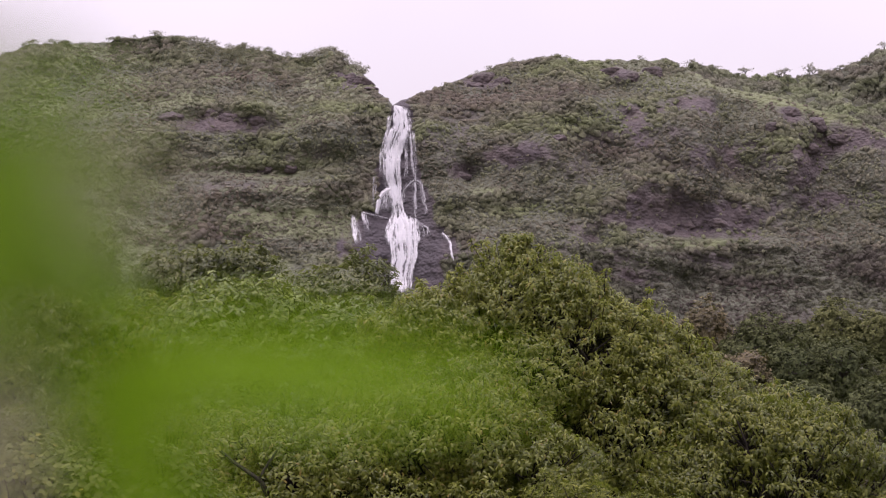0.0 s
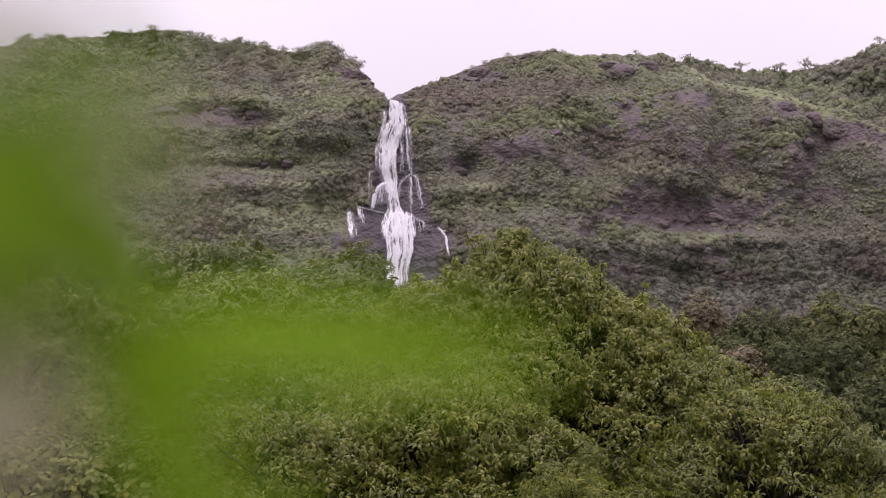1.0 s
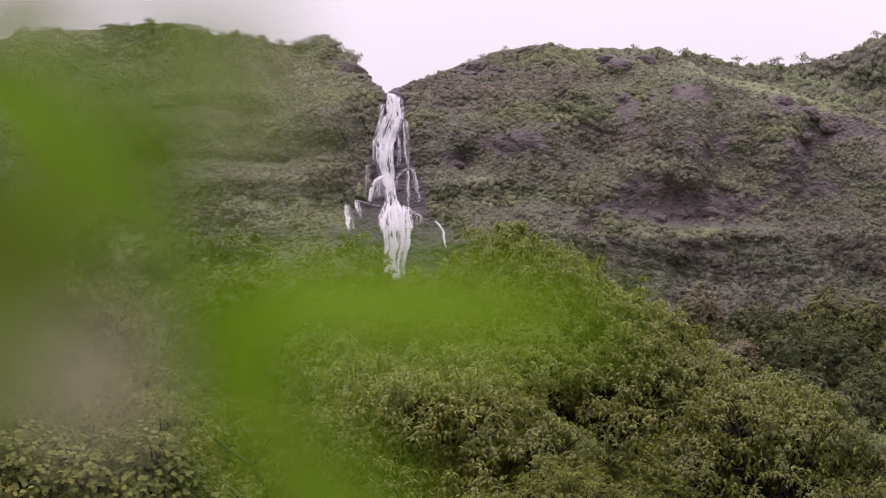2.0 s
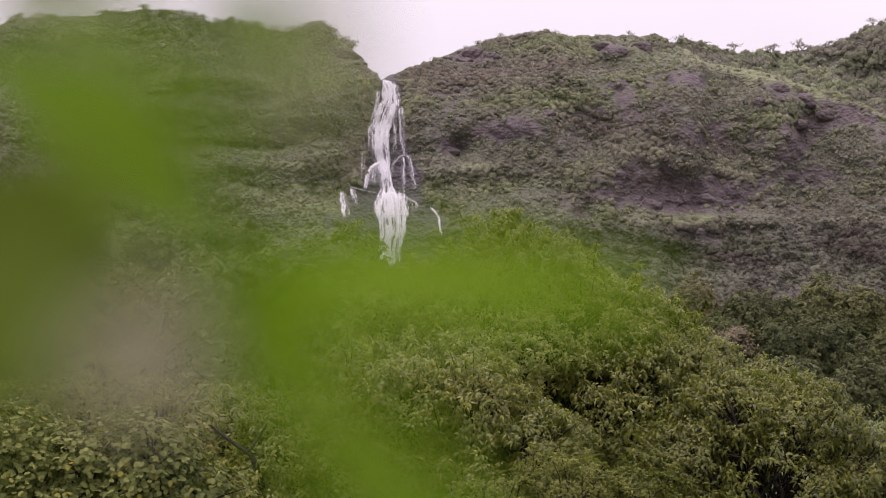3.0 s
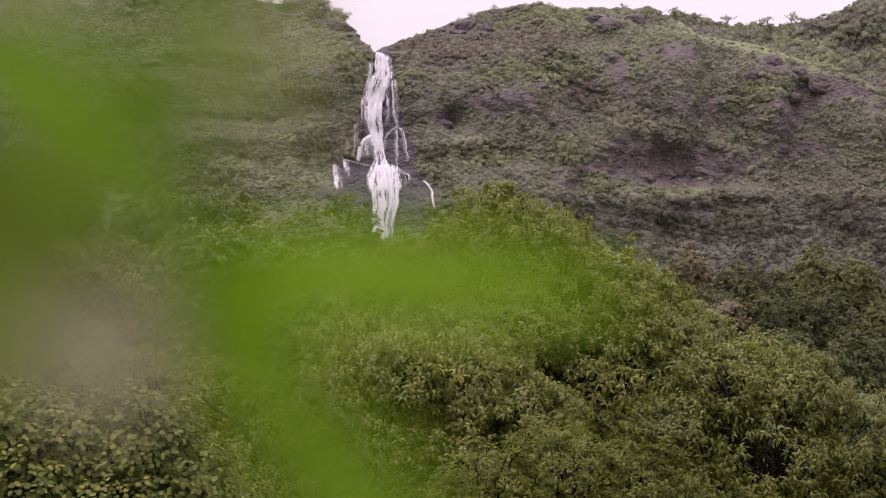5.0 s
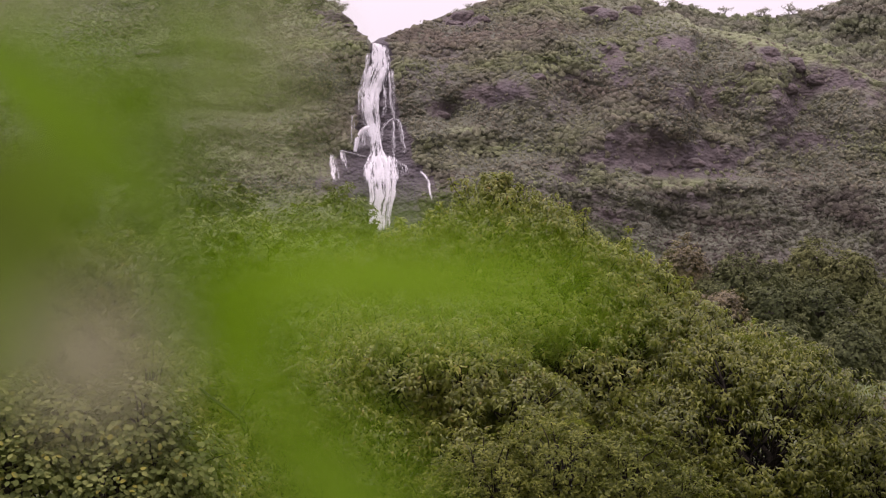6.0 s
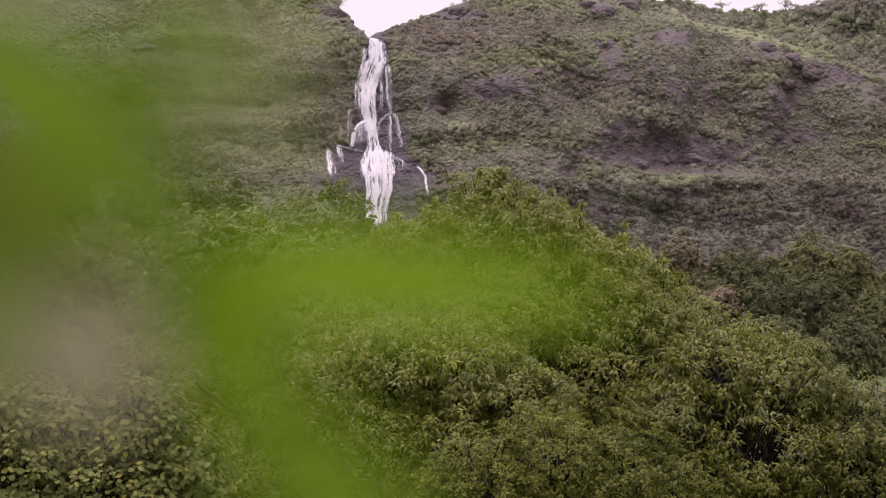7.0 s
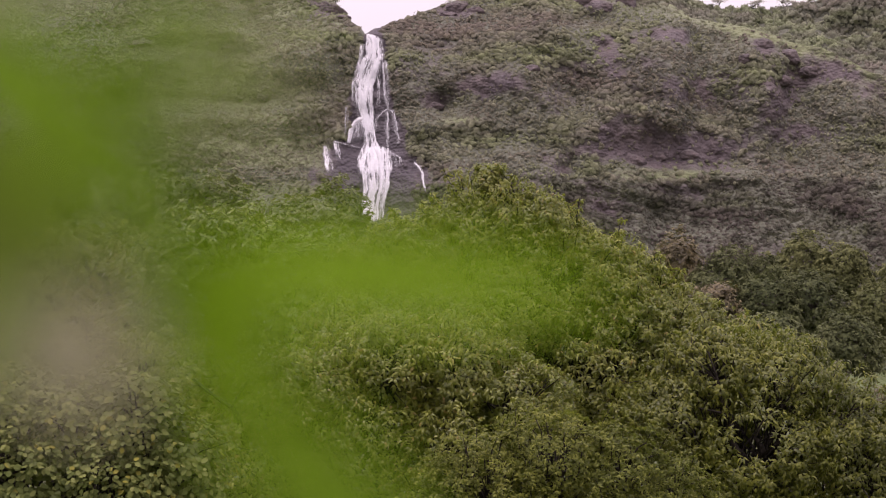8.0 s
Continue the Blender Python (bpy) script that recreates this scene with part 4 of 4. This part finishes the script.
# ---- waterfall ----
# each stream: its line down the rock as x, z and half its breadth
STREAMS = [
    ("top_cascade", [(-16.9, 73.2, 0.5), (-15.6, 71.8, 1.7), (-14.9, 70.4, 2.5), (-14.7, 67, 2.7), (-15.0, 64.4, 2.9)]),
    ("main_cascade", [(-15.6, 66.2, 3.0), (-16.6, 62.6, 3.2), (-17.6, 58.5, 3.0), (-17.6, 54, 2.9), (-17.0, 50.5, 2.5), (-16.2, 46.6, 1.8), (-15.9, 45.2, 1.6)]),
    ("left_arc", [(-16.4, 49.2, 1.3), (-18.0, 48.9, 0.9), (-19.6, 47.6, 0.75), (-20.5, 44.6, 0.7), (-21.1, 40.8, 0.6)]),
    ("veil", [(-18.3, 48.4, 1.2), (-18.6, 45.2, 1.7), (-18.6, 42.0, 1.9)]),
    ("middle_cascade", [(-16.6, 48.8, 1.7), (-15.7, 45, 1.7), (-15.2, 42, 1.9), (-14.9, 39.4, 2.8), (-14.6, 38.0, 3.2)]),
    ("spreading_fan", [(-14.9, 41.0, 1.6), (-14.5, 39.2, 3.4), (-13.9, 37, 4.8), (-13.8, 34.6, 4.7), (-13.7, 32.6, 4.1)]),
    ("lower_cascade", [(-13.8, 35, 4.2), (-13.6, 33, 3.9), (-13.5, 29, 3.5), (-14.2, 20, 2.7)]),
    ("side_stream", [(-11.9, 64.9, 0.9), (-11.5, 60, 1.0), (-11.2, 55, 0.8), (-10.9, 50.9, 0.75)]),
    ("side_stream", [(-11.2, 51.4, 0.6), (-9.6, 50.4, 0.6), (-8.6, 46.5, 0.65), (-7.8, 41.3, 0.6)]),
    ("side_stream", [(-11.2, 50.8, 0.5), (-10.9, 46, 0.6), (-10.5, 40.6, 0.5)]),
    ("side_stream", [(-11.4, 51, 0.5), (-12.8, 50.2, 0.5), (-13.6, 48.6, 0.6), (-14.2, 45, 0.7)]),
    ("side_stream", [(-17.9, 69.8, 0.6), (-18.5, 66, 0.65), (-18.9, 60, 0.7)]),
    ("side_stream", [(-13.4, 64.6, 0.5), (-13.2, 58, 0.6), (-13.5, 52, 0.5)]),
    ("ledge_fall", [(-27.0, 41.0, 0.8), (-26.4, 38.5, 1.2), (-25.7, 36, 1.3), (-25.4, 32.6, 1.1)]),
    ("ledge_fall", [(-24.3, 41.6, 0.9), (-23.9, 39.6, 0.8), (-23.2, 36.2, 0.6)]),
    ("ledge_fall", [(-3.6, 36.0, 0.75), (-2.4, 34.6, 0.7), (-1.4, 32.6, 0.4), (-0.6, 27, 0.35)]),
    ("side_stream", [(-24.6, 41.9, 0.35), (-21.5, 41.2, 0.4), (-18.0, 40.4, 0.45)]),
    ("side_stream", [(-21.8, 52, 0.3), (-21.9, 47, 0.36), (-22, 43, 0.3)]),
    ("side_stream", [(-10.2, 38.9, 0.45), (-8.7, 37.6, 0.5), (-8.2, 34.9, 0.45)]),
    ("side_stream", [(-9.2, 38.6, 0.4), (-7.4, 37.4, 0.4), (-7.0, 35.5, 0.4)]),
]


def stream_density(line, x, z, seed):
    """How much water runs at a place: full on the stream's line, nothing at its edge, torn into threads along the fall."""
    x = x + 0.22 * fbm(z / 3.0, z * 0 + seed, 2, 75) + 0.1 * fbm(z / 0.8, x / 2, 2, 76)
    best, across = np.zeros_like(x), np.zeros_like(x)
    for (ax, az, ah), (bx, bz, bh) in zip(line[:-1], line[1:]):
        dx, dz = bx - ax, bz - az
        t = np.clip(((x - ax) * dx + (z - az) * dz) / (dx * dx + dz * dz), 0, 1)
        h = ah + (bh - ah) * t
        dist = np.hypot(x - ax - t * dx, z - az - t * dz)
        k = np.clip(1.0 - (dist / h) ** 2, 0, 1) ** 0.7
        across = np.where(k > best, (x - ax - t * dx) / h, across)
        best = np.maximum(best, k)
    broad = max(p[2] for p in line)
    threads = fbm(across * broad * 1.6, z / 7.0 + seed, 4, 77, 0.7) + 0.25 * fbm(x / 1.1, z / 1.8, 3, 78)
    return best, np.sqrt(best) * np.clip(0.72 + 0.03 * min(broad, 4) + 0.44 * threads, 0, 1.2)


def rock_behind(x, z):
    """The rock face, smoothed as the water sees it."""
    return sum(hill_depth(x, z + d) for d in (-3.2, -2.4, -1.6, -0.8, 0.0, 0.8, 1.6, 2.4, 3.2)) / 9


def build_waterfall():
    root = new("waterfall")
    for k, (name, line) in enumerate(STREAMS):
        p = np.array(line)
        m = p[:, 2].max() + 0.8
        xs = np.arange(p[:, 0].min() - m, p[:, 0].max() + m, 0.14)
        zs = np.arange(p[:, 1].min() - 0.7, p[:, 1].max() + 0.7, 0.2)
        xx, zz = np.meshgrid(xs, zs)
        body, dens = stream_density(line, xx, zz, k * 3.7)
        taper = smoothstep(zs[0], zs[0] + 2.6, zz) * smoothstep(zs[-1], zs[-1] - 1.6, zz)
        dens = dens * taper
        if name == "side_stream":
            for shift in (-0.55, 0.5):
                twin = [(a + 0.9 * shift * (0.4 + 0.6 * math.sin(2.1 * i + k + 5 * shift)), b, 0.55 * c) for i, (a, b, c) in enumerate(line)]
                b2, d2 = stream_density(twin, xx, zz, k * 5.1 + shift)
                body, dens = np.maximum(body, b2), np.maximum(dens, 0.8 * d2)
            body, dens = 0.8 * body, 0.5 * dens
        if name == "veil":
            dens = 0.38 * dens
        if name == "ledge_fall":
            dens = 0.62 * dens
        yy = rock_behind(xx, zz) - 0.7 - 0.55 * body - 0.6 * np.clip(dens, 0, 1) - 0.05 * (k % 4)
        f = grid_faces(*xx.shape)
        f = f[body.ravel()[f].max(1) > 0.02]
        used, inv = np.unique(f, return_inverse=True)
        v = np.stack([xx, yy, zz], -1).reshape(-1, 3)[used]
        me = mesh_of(name, v, inv.reshape(-1, 4), M_WATER, True)
        set_value(me, "flow", dens.ravel()[used])
        part(name, me, root)
    tagged(root, "tall white waterfall tumbling down a wet rock cleft", "waterfall")


build_waterfall()


# ---- small trees on the skyline ----
def rim_tree(seed, height, spread):
    rng = np.random.default_rng(seed)
    root = new("skyline_tree")
    limbs, cs = [], []
    fork = np.array([rng.normal(0, 0.15), 0, height * 0.45])
    trunk = tube(limb_path((0, 0, -0.8), fork, rng, 0.06, 5), np.linspace(0.16, 0.1, 5), 6)
    part("trunk", mesh_of("trunk", *trunk, M_BARK, True), root)
    for _ in range(7):
        a = rng.uniform(0, 2 * np.pi)
        e = np.array([math.cos(a) * spread * rng.uniform(0.3, 1), math.sin(a) * spread * rng.uniform(0.3, 1), height * rng.uniform(0.78, 1.0)])
        limbs.append(tube(limb_path(fork, e, rng, 0.1, 5), np.linspace(0.08, 0.03, 5), 4))
        m = 15
        cs.append(e + rng.normal(size=(m, 3)) * [0.36 * spread, 0.36 * spread, 0.07 * height])
    part("limb", mesh_of("limb", *joined(limbs), M_BARK, True), root)
    cs = np.concatenate(cs)
    d = random_dirs(len(cs) * 2, rng)
    v, f = leaves(np.repeat(cs, 2, 0), d, random_dirs(len(d), rng) + [0, 0, 1], rng.uniform(0.3, 0.58, len(d)), rng.uniform(0.2, 0.36, len(d)), TUFT, TUFT_F)
    part("crown", mesh_of("crown", v, f, M_RIM), root)
    return tagged(root, "small windswept tree on the skyline of the hill", "tree", "trees on the skyline")


def build_rim_trees():
    rng = np.random.default_rng(9)
    copies = []
    kinds = [rim_tree(70 + i, h, s) for i, (h, s) in enumerate(((3.0, 1.8), (3.8, 2.1), (2.4, 1.9), (4.4, 1.9), (2.0, 1.4)))]
    used = set()

    def wood(x, y, z, s):
        """One more crown for the joined woods."""
        src = [c for c in kinds[int(rng.integers(0, len(kinds)))].children if c.name.startswith("crown")][0].data
        v = np.empty(len(src.vertices) * 3, np.float32)
        src.vertices.foreach_get("co", v)
        f = np.empty(len(src.loops), np.int32)
        src.loops.foreach_get("vertex_index", f)
        v = v.reshape(-1, 3) * s
        a = rng.uniform(0, 6.3)
        v = np.stack([v[:, 0] * math.cos(a) - v[:, 1] * math.sin(a), v[:, 0] * math.sin(a) + v[:, 1] * math.cos(a), v[:, 2]], -1)
        copies.append((v + [x, y, z], f.reshape(-1, 3)))

    def plant(x, y, z, s):
        k = int(rng.integers(0, len(kinds)))
        m = pose(x, y, z, 0, 0, rng.uniform(0, 360)) @ Matrix.Diagonal((s, s, s, 1))
        if k in used:
            ob = copy_thing(kinds[k], pose(0, 0, 0))
            ob.matrix_basis = m
        else:
            used.add(k)
            kinds[k].matrix_basis = m

    spans = [(-145, -62, 130, 0.62), (-62, -44, 26, 0.55), (-44, -27, 42, 0.8), (-29, -18, 8, 0.35), (4, 30, 36, 0.45), (30, 75, 50, 0.45), (-16, 4, 6, 0.2)]
    for a, b, n, s in spans:
        for _ in range(n):
            x = rng.uniform(a, b)
            off = abs(rng.normal(0, 5))
            z = float(rim_z(np.array([x]))[0])
            y = float(hill_depth(np.array([x]), np.array([z]))[0])
            k = s * rng.uniform(0.7, 1.25)
            plant(x, y + 1 + off, z - 0.5 - 1.3 * k, k)
    xs, top, yy = RIDGE
    for _ in range(420):
        x = -140 + 98 * rng.uniform(0, 1) ** 1.25
        z = float(rim_z(np.array([x]))[0]) - (9 + 7 * smoothstep(-70, -110, x)) * rng.uniform(0, 1) ** 1.2
        wood(x, float(hill_depth(np.array([x]), np.array([z]))[0]), z - 1.5, rng.uniform(0.45, 0.8))
    for _ in range(110):
        i = int(rng.integers(4, 110))
        back = rng.uniform(0, 1) ** 2 * 34
        (plant if back < 1.2 else wood)(float(xs[i]) + rng.uniform(-1, 1), float(yy[i]) - back, float(top[i]) - 0.5 - back * 0.82, rng.uniform(0.5, 1.1))

    v, f = joined(copies)
    tagged(new("hilltop_woods", mesh_of("hilltop_woods", v, f, M_HILLTOP)), "small dark trees thick on the hill's upper slopes", "woods", kind="stuff")


build_rim_trees()

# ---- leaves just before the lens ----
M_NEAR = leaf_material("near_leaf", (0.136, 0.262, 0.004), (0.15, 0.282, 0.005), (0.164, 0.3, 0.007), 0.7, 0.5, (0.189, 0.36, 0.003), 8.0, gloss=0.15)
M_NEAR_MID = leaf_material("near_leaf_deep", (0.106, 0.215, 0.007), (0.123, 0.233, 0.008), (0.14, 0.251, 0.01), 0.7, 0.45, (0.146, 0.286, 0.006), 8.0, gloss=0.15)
# darker copy of the leaf green: shade put into the base colour
M_NEAR_SHADED = leaf_material("near_leaf_shaded", (0.077, 0.13, 0.013), (0.094, 0.15, 0.015), (0.11, 0.169, 0.018), 0.7, 0.35, (0.132, 0.187, 0.015), 8.0, gloss=0.15)
M_NEAR_PALE = leaf_material("near_leaf_withered", (0.32, 0.311, 0.217), (0.358, 0.348, 0.245), (0.397, 0.378, 0.273), 0.8, 0.3, (0.346, 0.342, 0.21), 8.0, gloss=0.2)


STEM = [(-0.0859, 0.2708, 1.5712), (-0.0702, 0.2628, 1.5898), (-0.0550, 0.2542, 1.6023), (-0.0441, 0.2459, 1.6081), (-0.0371, 0.2385, 1.6152)]


def near_leaf(root, tip_from, tip_to, width, facing, material, label=""):
    """One blade with a raised midrib, cupped and bent, from its stalk end to its tip."""
    a, b = np.array(tip_from, float), np.array(tip_to, float)
    L = np.linalg.norm(b - a)
    d = (b - a) / L
    n = unit(np.array(facing, float) - np.dot(facing, d) * d)
    s = np.cross(n, d)
    u = np.linspace(0, 1, 15)
    q = np.linspace(-1, 1, 9)
    uu, qq = np.meshgrid(u, q, indexing="ij")
    half = width * 0.5 * np.sin(np.pi * np.clip(uu, 0.0, 1) ** 0.8) ** 0.75
    lift = 0.12 * width * np.abs(qq) - 0.1 * L * (uu - 0.4) ** 2 + 0.02 * width * np.sin(uu * 40) * np.abs(qq)
    p = a + uu[..., None] * (b - a) + (half * qq)[..., None] * s + lift[..., None] * n
    blade = part("leaf", mesh_of("leaf", p.reshape(-1, 3), grid_faces(15, 9), material, True), root, label)
    rib = a + u[:, None] * (b - a) + (-0.1 * L * (u - 0.4) ** 2)[:, None] * n
    part("midrib", mesh_of("midrib", *tube(rib, np.linspace(0.0008, 0.0002, 15), 5), material, True), blade)
    # a thin stalk ties the blade to the nearest point of the stem
    near = min(STEM, key=lambda c: np.linalg.norm(np.array(c) - rib[0]))
    t = np.linspace(0, 1, 6)[:, None]
    bow = near + (rib[0] - near) * t + np.array([0, 0, -0.06]) * np.linalg.norm(rib[0] - near) * np.sin(np.pi * t)
    part("petiole", mesh_of("petiole", *tube(bow, np.linspace(0.0007, 0.0005, 6), 5), material, True), blade)


twig = new("leafy_twig")
near_leaf(twig, (-0.0369, 0.2460, 1.6099), (0.0316, 0.2300, 1.6065), 0.0164, (0.1, -1, 0.5), M_NEAR)
near_leaf(twig, (-0.0312, 0.2350, 1.6142), (-0.0206, 0.2350, 1.5846), 0.0157, (0, -1, 0.4), M_NEAR)
near_leaf(twig, (-0.0223, 0.2000, 1.5961), (0.0057, 0.2000, 1.5657), 0.0147, (0, -1, 0.4), M_NEAR_MID)
near_leaf(twig, (-0.0550, 0.4000, 1.6209), (-0.1257, 0.4100, 1.6764), 0.0157, (0, -1, 0.5), M_NEAR_MID)
near_leaf(twig, (-0.0283, 0.1900, 1.6113), (-0.0541, 0.1900, 1.6448), 0.0136, (0, -1, 0.5), M_NEAR_MID)
# two blades on the left carry their shade in their colour
near_leaf(twig, (-0.0503, 0.2500, 1.6132), (-0.0854, 0.2500, 1.6184), 0.0282, (0, -1, 0.1), M_NEAR_SHADED)
near_leaf(twig, (-0.0717, 0.3000, 1.6051), (-0.0941, 0.3000, 1.5949), 0.0195, (0, -1, 0.1), M_NEAR_SHADED)
near_leaf(twig, (-0.0421, 0.2050, 1.6061), (-0.0394, 0.2060, 1.5907), 0.0182, (0, -1, 0.4), M_NEAR_PALE, "pale withered leaf")
near_leaf(twig, (-0.0313, 0.1700, 1.6350), (-0.0138, 0.1710, 1.6193), 0.0073, (0, -1, 0.4), M_NEAR_MID)
near_leaf(twig, (-0.0707, 0.2370, 1.6511), (-0.0413, 0.2365, 1.6568), 0.0105, (0, -1, 0.4), M_NEAR_PALE, "pale withered leaf")
near_leaf(twig, (-0.0212, 0.1480, 1.6381), (-0.0115, 0.1490, 1.6254), 0.0058, (0, -1, 0.4), M_NEAR)
near_leaf(twig, (-0.0213, 0.1700, 1.6339), (-0.0120, 0.1700, 1.6233), 0.0070, (0, -1, 0.4), M_NEAR_PALE, "pale withered leaf")
part("stem", mesh_of("stem", *tube(STEM, [0.0015, 0.0014, 0.0012, 0.001, 0.0008], 6), M_NEAR_SHADED, True), twig)
part("stalk", mesh_of("stalk", *tube([(-0.17, 0.36, -0.1), (-0.13, 0.32, 0.7), (-0.105, 0.285, 1.4), (-0.0859, 0.2708, 1.5712)], [0.005, 0.004, 0.003, 0.002], 6), M_BARK, True), twig)
tagged(twig, "bright green leafy twig close before the lens", "twig")
